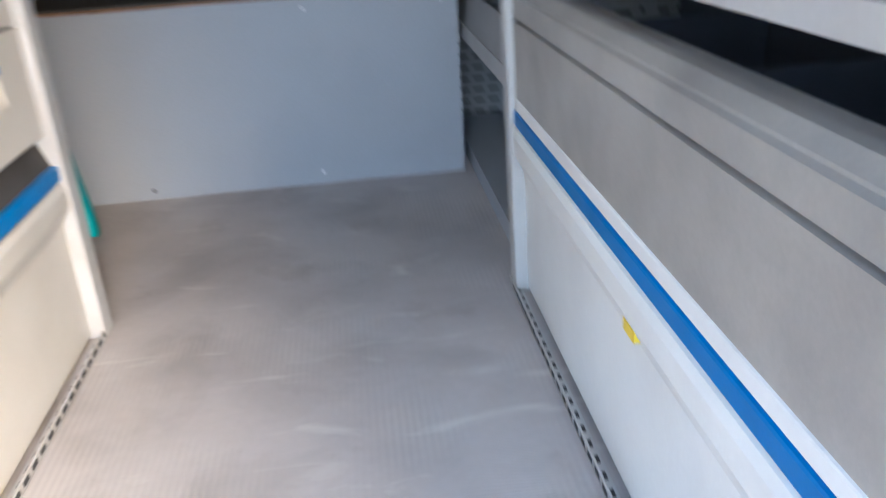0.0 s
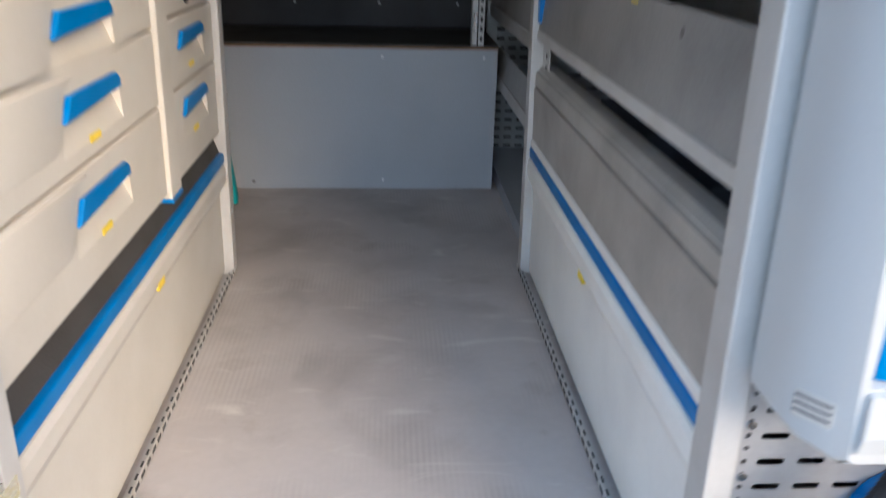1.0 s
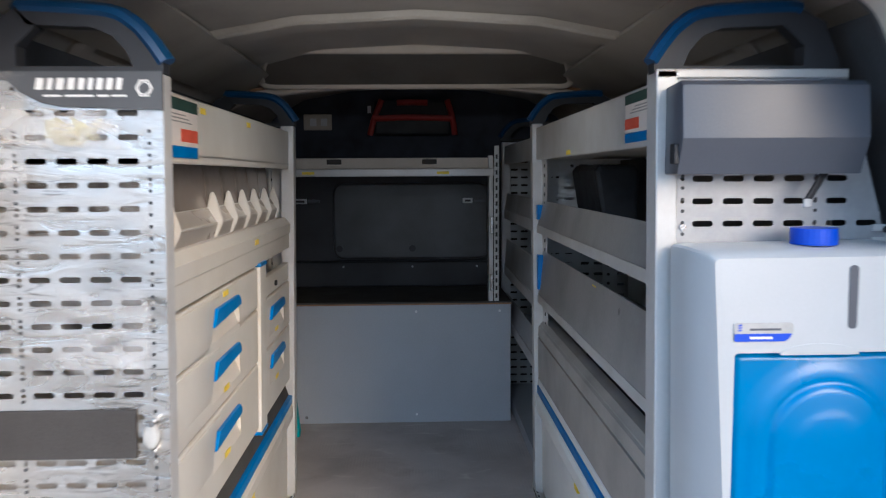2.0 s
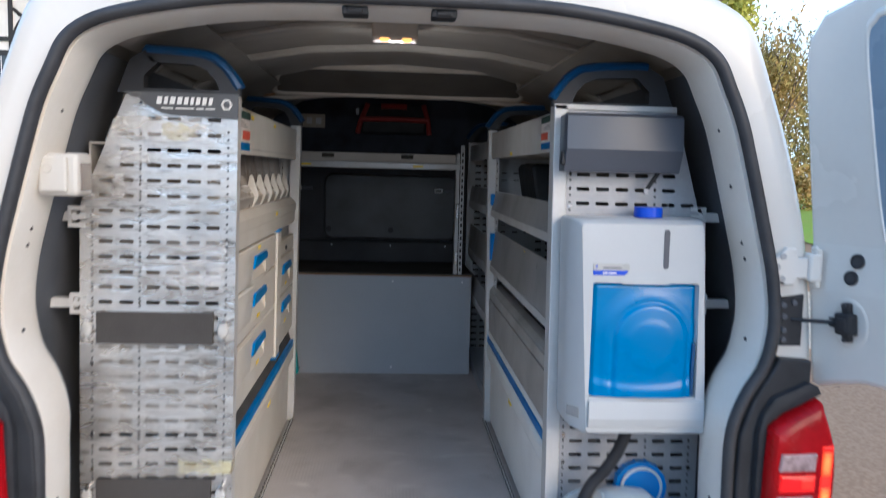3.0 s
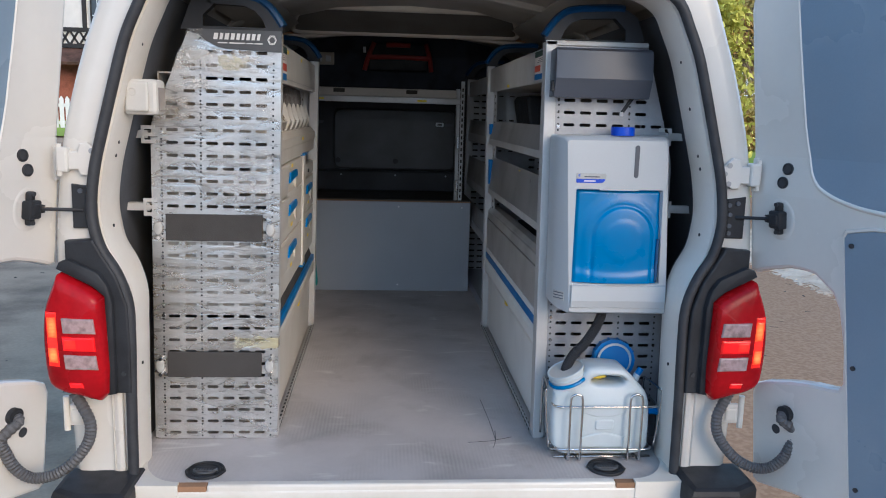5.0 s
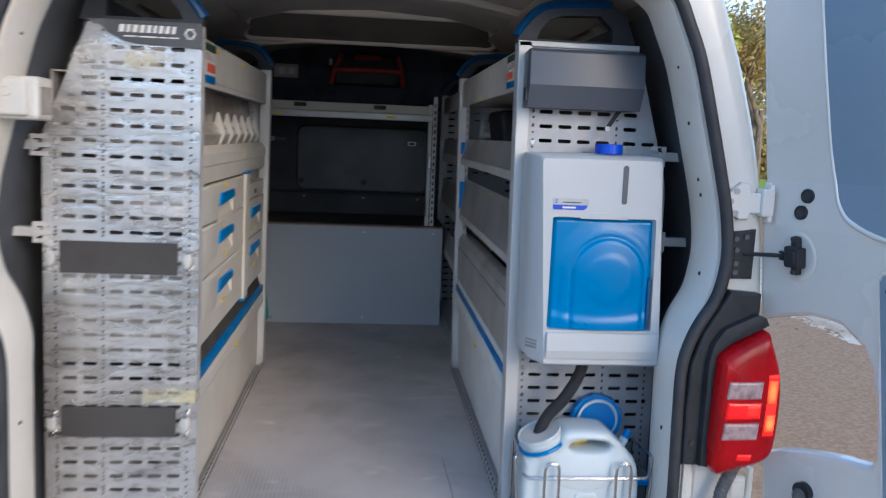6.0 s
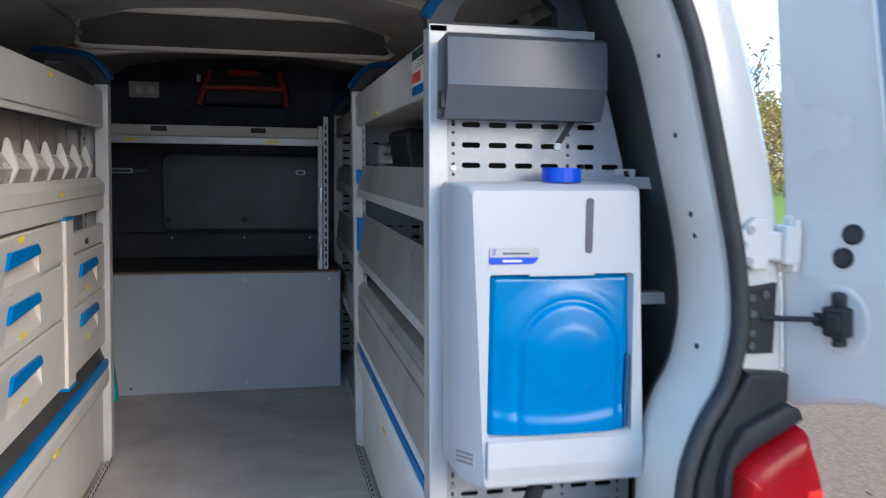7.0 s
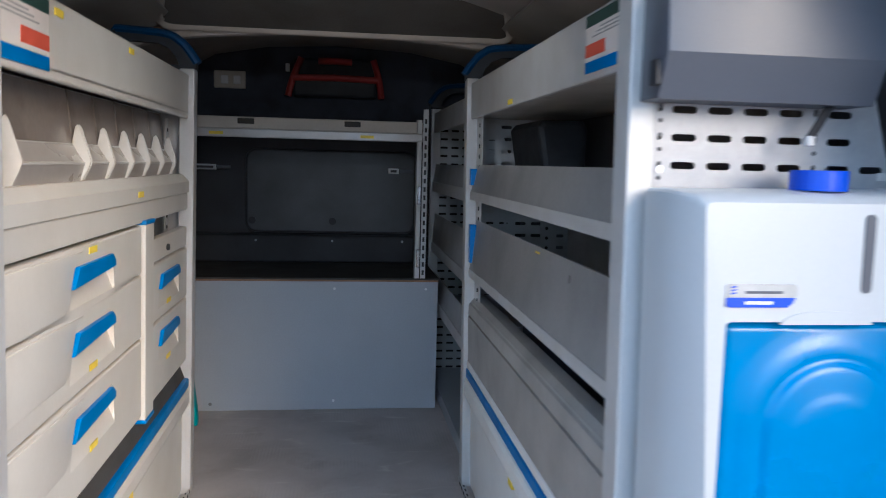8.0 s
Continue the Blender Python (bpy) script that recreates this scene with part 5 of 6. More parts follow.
# shade in the depth of the top tray, put into a dark board
part("upper_back", boxes((.630, .05, .872, .634, R1 - .03, 1.085)), M["shade"], right, "dark brown-grey board standing in for the shade behind the top tray")
part("back_panel", boxes((RX - .078, .05, .36, RX - .074, R1 - .05, .84)), M["alugrey"], right)

# wall brackets
for s, xa, xb, z in ((-1, -.79, -.85, .905), (-1, -.79, -.86, .70), (1, .70, .80, .935), (1, .715, .81, .72)):
    br = thing("wall_bracket", (xa, .004, z), "white metal bracket between racking and van wall", "bracket", "racking brackets")
    comb = [(.016, -.025), (.016, .025), (-.022, .025), (-.022, .015), (.008, .015), (.008, .005), (-.022, .005), (-.022, -.005), (.008, -.005), (.008, -.015), (-.022, -.015), (-.022, -.025)]
    part("foot_plate", prism([(xa + s * u, z + v) for u, v in comb], "y", -.004, .003), M["profile"], br, "comb-like foot plate")
    part("arm", prism([(.004, z - .011), (.009, z - .011), (.009, z + .006), (.03, z + .006), (.03, z + .011), (.004, z + .011)], "x", min(xa, xb), max(xa, xb)), M["profile"], br)

# ---- wash dispenser ----
wash = thing("wash_dispenser", (.52, -.06, .435), "white plastic hand wash dispenser with a bright blue bowl", "dispenser")


def shell_loop(y, tl, tr, br, bl, r=.010, n=3):
    """A four-cornered loop with rounded corners, in the plane y."""
    pts, out = (tl, tr, br, bl), []
    for i in range(4):
        p, a, c = (Vector(pts[k % 4]) for k in (i, i - 1, i + 1))
        u, w = p + (a - p).normalized() * r, p + (c - p).normalized() * r
        for k in range(n + 1):
            t = k / n
            q = u * (1 - t) ** 2 + 2 * p * t * (1 - t) + w * t * t
            out.append((q.x, y, q.y))
    return out


WX0, WX1, WZ0, WZ1 = .404, .655, .520, .789
outer = [shell_loop(-.012, (.350, .934), (.668, .938), (.690, .432), (.359, .450)), shell_loop(-.06, (.352, .935), (.670, .938), (.692, .430), (.361, .446)),
         shell_loop(-.085, (.356, .933), (.668, .936), (.692, .430), (.369, .440)), shell_loop(-.118, (.366, .930), (.662, .932), (.690, .430), (.393, .432)),
         shell_loop(-.130, (.373, .922), (.656, .924), (.684, .437), (.402, .437))]
ring = shell_loop(-.132, (WX0, WZ1), (WX1 - .004, WZ1), (WX1 + .003, WZ0), (WX0, WZ0), .006)
ring2 = shell_loop(-.112, (WX0 + .004, WZ1 - .004), (WX1 - .008, WZ1 - .004), (WX1 - .001, WZ0 + .004), (WX0 + .004, WZ0 + .004), .006)
b = loft(outer + [ring, ring2])
bmesh.ops.contextual_create(b, geom=[e for e in b.edges if e.is_boundary and all(v.co.y > -.02 for v in e.verts)])
shell = soften(part("shell", b, M["washer"], wash, "white moulded housing"), 32)
part("lower_lip", prism([(-.126, .447), (-.136, .452), (-.141, .472), (-.138, .514), (-.126, .519)], "x", .404, .678, .003), M["washer"], wash)
# the bowl's front: a sheet that swells towards its middle, with a round dome and a step at the foot
sheet_bm = bmesh.new()
bowl_c = Vector((.546, .655))


def bowl_depth(x, z):
    d = math.hypot(x - bowl_c.x, max(0.0, z - bowl_c.y))      # a round arch that runs straight down to the foot
    swell = .007 * max(0.0, 1 - (d / .135) ** 2)
    dome = .0045 / (1 + math.exp((d - .083) / .0016)) - .0012 * math.exp(-((d - .089) / .004) ** 2) + .002 * max(0.0, 1 - (d / .08) ** 2)
    outer = .0028 / (1 + math.exp((d - .112) / .0028))
    disc = .0016 / (1 + math.exp((math.hypot(x - bowl_c.x, z - bowl_c.y + .012) - .058) / .003))
    foot = .004 / (1 + math.exp((z - .547 - .9 * (x - .53) ** 2) / .004))
    side = .010 * (min(1.0, (x - WX0) / .012) * min(1.0, (WX1 - x) / .012) * min(1.0, (WZ1 - z) / .010) - 1)
    return -.1195 - swell - dome - outer - disc - foot - side


nx, nz = 84, 92
grid = [[sheet_bm.verts.new((x, bowl_depth(x, z), z)) for x in np.linspace(WX0 + .004, WX1 - .004, nx)] for z in np.linspace(WZ0 + .003, WZ1 - .003, nz)]
for a, b in zip(grid, grid[1:]):
    for i in range(nx - 1):
        sheet_bm.faces.new((a[i], a[i + 1], b[i + 1], b[i]))
box(sheet_bm, WX0 + .004, -.110, WZ0 + .003, WX1 - .004, -.10, WZ1 - .003)
bowl = part("bowl", sheet_bm, M["trayblue"], wash, "bright blue bowl with a round dome and a step at its foot", smooth=True)
part("bowl_slot", boxes((WX1 - .012, -.1315, WZ0 + .006, WX1 - .004, -.118, WZ0 + .13), bevel=.002), M["dblue"], bowl, "dark slot beside the bowl")
# the slot's bluish grey carries a blue reflection as plain colour
part("gauge_slot", prism(rounded(.564, .822, .5765, .912, .006), "y", -.1325, -.120), M["boxgrey"], wash, "dark level gauge slot with a blue reflection in its colour")
lab = part("maker_plate", prism([(.402, .808), (.404, .806), (.474, .806), (.481, .811), (.486, .820), (.486, .829), (.483, .832), (.404, .832), (.402, .830)], "y", -.1335, -.1285), M["clip"], wash, "small grey-white and blue plate")
part("plate_band", prism([(.402, .808), (.404, .806), (.474, .806), (.481, .811), (.484, .817), (.402, .817)], "y", -.1342, -.133), M["capblue"], lab)
for z in (.8205, .8240, .8275):
    part("print_bar", prism([(.407, z), (.4125, z + .0012), (.4125, z + .0030), (.407, z + .0018)], "y", -.1342, -.133), M["capblue"], lab)
part("print_bar", boxes((.424, -.1342, .8215, .468, -.133, .8245)), M["boxgrey"], lab)
part("print_bar", boxes((.424, -.1348, .8095, .456, -.134, .8130)), M["pale"], lab)
part("finger_notch", prism([(.525 + .056 * math.cos(a), .786 + .016 * math.sin(a)) for a in np.linspace(0, math.pi, 20)], "y", -.1335, -.128), M["washer"], wash)
part("filler_cap", cyl(bmesh.new(), (.545, -.065, .936), (.545, -.065, .960), .033, 28), M["capblue"], wash, "cobalt blue screw cap")
tag = part("side_label", prism([(.3665, -.085), (.3895, -.115), (.3878, -.116), (.3648, -.0855)], "z", .466, .492), M["clip"], wash, "small white label with dark lines")
for z in (.470, .478, .486):
    part("print_bar", prism([(.3662, -.0872), (.3868, -.1139), (.3864, -.1144), (.3644, -.0869)], "z", z, z + .003), M["boxgrey"], tag)

wash.location += Vector((.002, -.010, .001))

# paper towel holder
pap = thing("towel_holder", (.49, -.04, 1.04), "dark grey metal paper towel holder screwed to the end panel", "dispenser")
soften(part("housing", prism([(-.004, 1.172), (-.065, 1.176), (-.078, 1.168), (-.085, 1.092), (-.062, 1.040), (-.004, 1.040)], "x", .345, .622, .004), M["boxgrey"], pap), 25)
part("side_hinge", boxes((.338, -.07, 1.055, .346, -.05, 1.085), bevel=.002), M["plastic"], pap)
part("release_lever", cyl(bmesh.new(), (.575, -.04, 1.042), (.545, -.05, 1.000), .003, 8), M["plastic"], pap, "thin dark lever")
part("lever_cap", boxes((.541, -.055, .990, .552, -.048, 1.003), bevel=.002), M["clip"], pap, "clear plastic lever end")
part("release_lever", cyl(bmesh.new(), (.582, -.04, 1.042), (.553, -.05, 1.003), .0025, 8), M["plastic"], pap, "thin dark lever")

# canister in its wire basket
can = thing("water_canister", (.52, -.11, .01), "milky white water canister standing in a wire basket", "canister")
def shrink(pts, d):
    """A closed outline moved inwards by d."""
    out, n = [], len(pts)
    for i in range(n):
        p, q = Vector(pts[i - 1]), Vector(pts[(i + 1) % n])
        t = (q - p).normalized()
        out.append((pts[i][0] - t.y * d, pts[i][1] + t.x * d))
    return out


def by_angle(pts, centre, n):
    """An outline resampled by angle round a centre inside it."""
    c, out = Vector(centre), []
    ring = [Vector(p) - c for p in pts]
    for k in range(n):
        u = Vector((math.cos(2 * math.pi * k / n), math.sin(2 * math.pi * k / n)))
        best = 0.0
        for p, q in zip(ring, ring[1:] + ring[:1]):
            e = q - p
            den = u.x * e.y - u.y * e.x
            if abs(den) > 1e-9:
                t, w = (p.x * e.y - p.y * e.x) / den, (p.x * u.y - p.y * u.x) / den
                if -1e-6 <= w <= 1 + 1e-6 and t > best:
                    best = t
        out.append(tuple(c + u * best))
    return out


outline = [(.372, .026), (.392, .012), (.50, .010), (.612, .011), (.640, .022), (.648, .045), (.648, .12), (.642, .178), (.630, .205), (.606, .232), (.572, .264), (.553, .273), (.50, .277), (.462, .274), (.447, .262), (.436, .236), (.415, .222), (.372, .214), (.360, .200), (.357, .12), (.362, .05)]
outline = [(p.x, p.z) for p in smooth_path([(x, 0, z) for x, z in outline], 4, closed=True)]
grip_hole = [(.468, .236), (.472, .228), (.484, .2235), (.52, .222), (.552, .224), (.564, .230), (.568, .237), (.560, .245), (.54, .249), (.505, .251), (.484, .247), (.472, .242)]
grip_hole = [(p.x, p.z) for p in smooth_path([(x, 0, z) for x, z in grip_hole], 3, closed=True)]
NB = 64
hub = (.517, .236)
rim_out, rim_in = by_angle(outline, hub, NB), by_angle(grip_hole, hub, NB)
rings = []
for y, d, g in ((-.1115, .0, -.001), (-.148, .0, -.001), (-.158, .003, .001), (-.164, .008, .004), (-.167, .016, .009)):
    rings.append(([(x, y, z) for x, z in shrink(rim_out, d)], [(x, y, z) for x, z in shrink(rim_in, -g)]))
order = [r for r, h in rings] + [h for r, h in rings[::-1]]
back = [[(x, -.223 - y, z) for x, y, z in ring] for ring in order[::-1]]
cb = loft(order + back[1:])
bmesh.ops.remove_doubles(cb, verts=cb.verts, dist=1e-4)
bmesh.ops.recalc_face_normals(cb, faces=cb.faces)
body = soften(part("bottle", cb, M["can"], can, "milky white bottle with a grip opening"), 50)
arch_top = [(.575 - .129 * k / 8, .066 + .016 * math.sin(math.pi * k / 8)) for k in range(9)]
arch_low = [(.446 + .129 * k / 8, .142 - .014 * math.sin(math.pi * k / 8)) for k in range(9)]
for pts in (arch_top + [(.446, .036), (.575, .036)], arch_low + [(.580, .160), (.441, .160)], rounded(.485, .090, .540, .121, .008)):
    part("pressed_panel", prism(pts, "y", -.1715, -.160, .004), M["can"], body)
part("sticker", prism([(.500 + .026 * math.cos(a), .233 + .008 * math.sin(a)) for a in np.linspace(0, 2 * math.pi, 20, endpoint=False)], "y", -.110, -.108), M["yellow"], body, "yellow sticker behind the grip")
axis = Vector((-.40, -.10, 1)).normalized()
foot = Vector((.424, -.115, .200))
neck = bmesh.new()
cyl(neck, foot, foot + axis * .062, .053, 32)
part("neck", neck, M["can"], can)
side = axis.cross(Vector((0, 1, 0))).normalized()
fore = axis.cross(side)


def neck_ring(h, r, w, m, label=""):
    pts = [tuple(foot + axis * h + (side * math.cos(a) + fore * math.sin(a)) * r) for a in np.linspace(0, 2 * math.pi, 28, endpoint=False)]
    part("neck_ring", tube(pts, w, 8, closed=True), M[m], can, label)


neck_ring(.034, .0555, .0055, "trayblue", "blue neck ring")
neck_ring(.048, .0535, .0022, "can")
neck_ring(.062, .052, .0032, "can", "neck rim")
part("neck_mouth", cyl(bmesh.new(), foot + axis * .061, foot + axis * .0626, .049, 28), M["binrim"], can, "milky neck opening")
lid = cyl(bmesh.new(), (.572, -.008, .256), (.570, -.036, .258), .063, 28)
lidob = part("screw_lid", lid, M["blue"], can, "blue screw lid hanging open")
part("lid_rim", tube([(.570 + .050 * math.cos(a), -.038, .258 + .050 * math.sin(a)) for a in np.linspace(0, 2 * math.pi, 32, endpoint=False)], .004, 8, closed=True), M["can"], lidob)
for k in range(14):
    a = 2 * math.pi * k / 14
    part("lid_grip", cyl(bmesh.new(), (.570 + .063 * math.cos(a), -.010, .257 + .063 * math.sin(a)), (.570 + .063 * math.cos(a), -.034, .257 + .063 * math.sin(a)), .004, 6), M["blue"], lidob)
part("lid_strap", boxes((.478, -.05, .252, .515, -.044, .262), bevel=.002), M["blue"], lidob)
part("tap", tube(smooth_path([(.608, -.10, .205), (.618, -.10, .225), (.624, -.10, .236)], 4), .011, 12), M["can"], can)
part("tap", tube(smooth_path([(.622, -.10, .233), (.629, -.10, .246), (.634, -.10, .254)], 4), .009, 12), M["blue"], can, "blue tap")
part("tap", tube(smooth_path([(.650, -.12, .128), (.668, -.12, .130), (.684, -.12, .126)], 4), .010, 12), M["blue"], can, "blue tap")
hose = smooth_path([(.520, -.085, .44), (.512, -.09, .41), (.494, -.095, .372), (.464, -.105, .333), (.432, -.112, .302), (.412, -.115, .262), (.408, -.118, .225)], 16)
can.location += Vector((.008, 0, .004))
whole("waste_hose", tube(hose, .0155, 12, ribs=.12), M["plastic"], "black ribbed hose from the dispenser into the canister", "hose")

bas = thing("wire_basket", (.52, -.095, 0), "bright steel wire basket round the canister", "basket")


def wire(name, pts, r=.0035, closed=False):
    part(name, tube(pts, r, 8, closed=closed), M["chrome"], bas, smooth=True)


def loop_rect(x0, y0, x1, y1, z):
    return [(x, y, z) for x, y in rounded(x0, y0, x1, y1, .02, 4)]


wire("rail", loop_rect(.357, -.182, .660, -.02, .169), closed=True)
wire("rail", loop_rect(.366, -.184, .648, -.02, .041), closed=True)
for x0, x1 in ((.402, .436), (.576, .611)):
    xm = (x0 + x1) / 2
    wire("hoop", smooth_path([(x0, -.10, .006), (x0, -.180, .008), (x0, -.189, .03), (x0, -.189, .10), (x0, -.187, .189), (xm - .008, -.187, .206), (xm + .008, -.187, .206), (x1, -.187, .189), (x1, -.189, .10), (x1, -.189, .03), (x1, -.180, .008), (x1, -.10, .006)], 5))
for x, sgn in ((.352, -1), (.664, 1)):
    wire("side_hoop", smooth_path([(x, -.15, .036), (x + sgn * .010, -.152, .12), (x + sgn * .016, -.15, .200), (x + sgn * .010, -.14, .211), (x, -.06, .212), (x, -.03, .19), (x, -.03, .03)], 4))
for y in (-.15, -.10, -.06):
    wire("floor_wire", [(.366, y, .005), (.656, y, .005)])

bas.location += Vector((.012, 0, 0))

# ---- fittings near the rear ----
for x, y in ((-.602, -.222), (.517, -.220)):
    r = thing("floor_vent", (x, y, 0), "round black lashing eye set in the van floor", "lashing eye", "floor eyes")
    part("rim", tube([(x + .050 * math.cos(a), y + .050 * math.sin(a), .003) for a in np.linspace(0, 2 * math.pi, 32, endpoint=False)], (.006, .003), 8, closed=True), M["plastic"], r, smooth=True)
    part("cup", cyl(bmesh.new(), (x, y, -.001), (x, y, .0025), .046, 28), M["rubber"], r)
    part("inner_rim", tube([(x + .037 * math.cos(a), y + .037 * math.sin(a), .003) for a in np.linspace(0, 2 * math.pi, 28, endpoint=False)], (.003, .002), 6, closed=True), M["plastic"], r, smooth=True)
    bar = part("bar", boxes((x - .030, y - .008, .0025, x + .030, y + .008, .008), bevel=.003), M["gplastic"], r)
    for k in range(7):
        part("grip_rib", boxes((x - .0255 + .0075 * k, y - .0075, .0075, x - .0225 + .0075 * k, y + .0075, .0095), bevel=.0006), M["plastic"], bar)
    part("eye", tube([(x + .030 * math.cos(a), y + .022 * math.sin(a), .006) for a in np.linspace(math.pi, 2 * math.pi, 14)], .004, 8), M["gplastic"], r)
sock = thing("socket_box", (-.745, -.165, .96), "cream plastic socket box on the door pillar", "socket")
part("case", boxes((-.787, -.205, .960, -.702, -.125, 1.050), bevel=.010), M["cream"], sock)
part("lid", boxes((-.780, -.214, .968, -.722, -.203, 1.044), bevel=.006), M["cream"], sock)
part("window", boxes((-.704, -.195, .972, -.699, -.140, 1.03), bevel=.002), M["bin"], sock, "clear side window")
part("latch_ring", tube([(-.762 + .009 * math.cos(a), -.215, 1.018 + .009 * math.sin(a)) for a in np.linspace(0, 2 * math.pi, 16, endpoint=False)], .0018, 6, closed=True), M["cream"], sock)

# ---- front end of the load space ----
plat = thing("platform_box", (-.2, 2.2, 0), "grey laminated storage box across the front of the load floor", "box")
fp = part("front_board", boxes((C - .77, 2.025, 0, .358, 2.043, .502), bevel=.002), M["greyboard"], plat, "grey laminated front board")
part("top_board", boxes((C - .77, 2.018, .502, .360, 2.47, .516), bevel=.002), M["mat"], plat, "dark top board")
part("front_edge", boxes((C - .77, 2.016, .503, .358, 2.0185, .509)), M["wood"], plat, "raw brown board edge")
for x, z in ((-.04, .474), (.31, .474), (-.04, .035)):
    part("screw", cyl(bmesh.new(), (x, 2.022, z), (x, 2.026, z), .005, 10), M["pale"], fp)
part("side_board", boxes((.342, 2.043, 0, .358, 2.46, .502)), M["greyboard"], plat)
over = thing("overhead_shelf", (-.2, 2.2, .52), "shelf frame of white profile standing on the grey box", "shelf")
part("front_rail", boxes((C - .76, 2.03, 1.068, .285, 2.045, 1.112), bevel=.003), M["trim"], over, "grey-white shelf front")
part("lip", boxes((C - .76, 2.018, 1.036, .285, 2.035, 1.068), bevel=.004), M["profile"], over, "white lower lip")
part("board", boxes((C - .76, 2.045, 1.06, .30, 2.50, 1.072)), M["alugrey"], over)
for x in (-.37, .02):
    part("rail_catch", boxes((x - .03, 2.024, 1.086, x + .03, 2.031, 1.106), bevel=.002), M["mat"], over)
for x in (-.5, .05):
    part("label_strip", boxes((x, 2.0165, 1.045, x + .05, 2.0185, 1.056)), M["yellow"], over)
pw = part("post", boxes((.262, 2.02, .516, .266, 2.05, 1.12), (.262, 2.02, .516, .282, 2.024, 1.12), (.286, 2.02, .516, .306, 2.024, 1.16), bevel=.001), M["profile"], over, "white slotted corner post")
for k in range(19):
    part("post_slot", boxes((.292, 2.018, .53 + k * .032, .300, 2.0205, .548 + k * .032)), M["rubber"], pw)
for z in (.80, .56):
    part("post_bracket", boxes((.268, 2.0, z, .282, 2.02, z + .07), bevel=.003), M["chrome"], over)
for x0, x1 in ((-.66, -.55), (.185, .232)):
    h = thing("bulkhead_latch", ((x0 + x1) / 2, 2.50, .92), "white latch bracket on the black bulkhead", "latch", "bulkhead latches")
    part("plate", boxes((x0, 2.498, .908, x1, 2.516, .932), bevel=.003), M["profile"], h)
    part("slot", boxes((x0 + .010, 2.4965, .915, x1 - .010, 2.4985, .925)), M["rubber"], h)
    part("arm", boxes((x1, 2.50, .912, x1 + .06, 2.515, .928), bevel=.003), M["gplastic"], h)
plate = thing("switch_plate", (-.49, 2.495, 1.25), "small white double switch plate on the dark felt", "switch")
part("plate", boxes((-.555, 2.488, 1.252, -.425, 2.50, 1.325), bevel=.004), M["trim"], plate)
for x in (-.525, -.475):
    part("rocker", boxes((x, 2.483, 1.27, x + .03, 2.489, 1.305), bevel=.003), M["pale"], plate)
case = thing("red_tool_case", (-.05, 2.46, 1.22), "black case with a red frame strapped high on the bulkhead", "case")
part("body", boxes((-.225, 2.44, 1.225, .125, 2.50, 1.385), bevel=.012), M["plastic"], case)
for pts in (((-.245, 2.435, 1.225), (-.225, 2.435, 1.30), (-.19, 2.435, 1.385)), ((.145, 2.435, 1.225), (.135, 2.435, 1.30), (.11, 2.435, 1.385)),
            ((-.23, 2.43, 1.30), (-.05, 2.43, 1.305), (.13, 2.43, 1.30)), ((-.12, 2.43, 1.372), (-.05, 2.43, 1.374), (.02, 2.43, 1.372))):
    part("red_bar", tube(smooth_path(pts, 4), (.014, .012), 8), M["red"], case, "red plastic bar")
part("label", boxes((-.255, 2.43, 1.325, -.238, 2.436, 1.358)), M["pale"], case)
front = thing("front_shelf_unit", (.55, 1.9, 0), "further racking unit with trays beside the grey box", "shelving unit")
rows = [.036 * k + .02 for k in range(33)]
# white profile colour on this deep panel makes up for light it lacks
part("end_panel", perforated(.375, .74, rows, slots, (.392, .600, .712), lambda x, z: (min(x, .74 if z < .9 else .74 - (z - .9) * .3), min(z, 1.19)), 2.44), M["profile"], front, "perforated aluminium end panel")
part("top_rail", boxes((.372, 1.40, 1.09, .384, 2.44, 1.17)), M["profile"], front)
for z0, z1 in ((.86, .955), (.60, .745), (.38, .49)):
    t = part("tray", prism([(.374, z0 + .02), (.378, z0 + .02), (.388, z1), (.384, z1)], "y", 1.40, 2.43), M["smoke"], front, "smoky grey tray front")
    part("tray_edge", boxes((.371, 1.40, z0 - .02, .381, 2.43, z0 + .022), bevel=.002), M["profile"], t)
    part("tray_floor", boxes((.38, 1.40, z0, .70, 2.43, z0 + .004)), M["greyboard"], t)
part("post", boxes((.362, 2.405, 0, .402, 2.437, 1.19), bevel=.002), M["profile"], front)
headboard(front, .355, .62, 2.41, 1)
part("base", boxes((.38, 1.40, .0, .70, 2.43, .05)), M["greyboard"], front)
soften(whole("dustpan", prism([(-.60, .39), (-.455, .39), (-.443, .36), (-.433, .28), (-.425, .20), (-.427, .182), (-.60, .182)], "y", 1.315, 1.35, .008), M["teal"], "teal plastic dustpan hung on the end of the drawer unit", "dustpan"), 40)

# ---- outside ----
def ground_height(x, y):
    """Level round the van, rising to the house beyond."""
    t = min(1.0, max(0.0, (y - 5.0) / 13.0)) * min(1.0, max(0.0, (-x - 1.0) / 4.0))
    u = min(1.0, max(0.0, (y - 6.0) / 14.0)) * min(1.0, max(0.0, (x - 4.0) / 5.0))
    return GROUND + 1.12 * t * t * (3 - 2 * t) + .65 * u * u * (3 - 2 * u)


def sheet(name, xs, ys, lift, material, label, category, kind="structure"):
    bm = bmesh.new()
    grid = [[bm.verts.new((x, y, ground_height(x, y) + lift)) for x in xs] for y in ys]
    for a, b in zip(grid, grid[1:]):
        for i in range(len(xs) - 1):
            bm.faces.new((a[i], a[i + 1], b[i + 1], b[i]))
    return whole(name, bm, material, label, category, kind=kind, smooth=True)


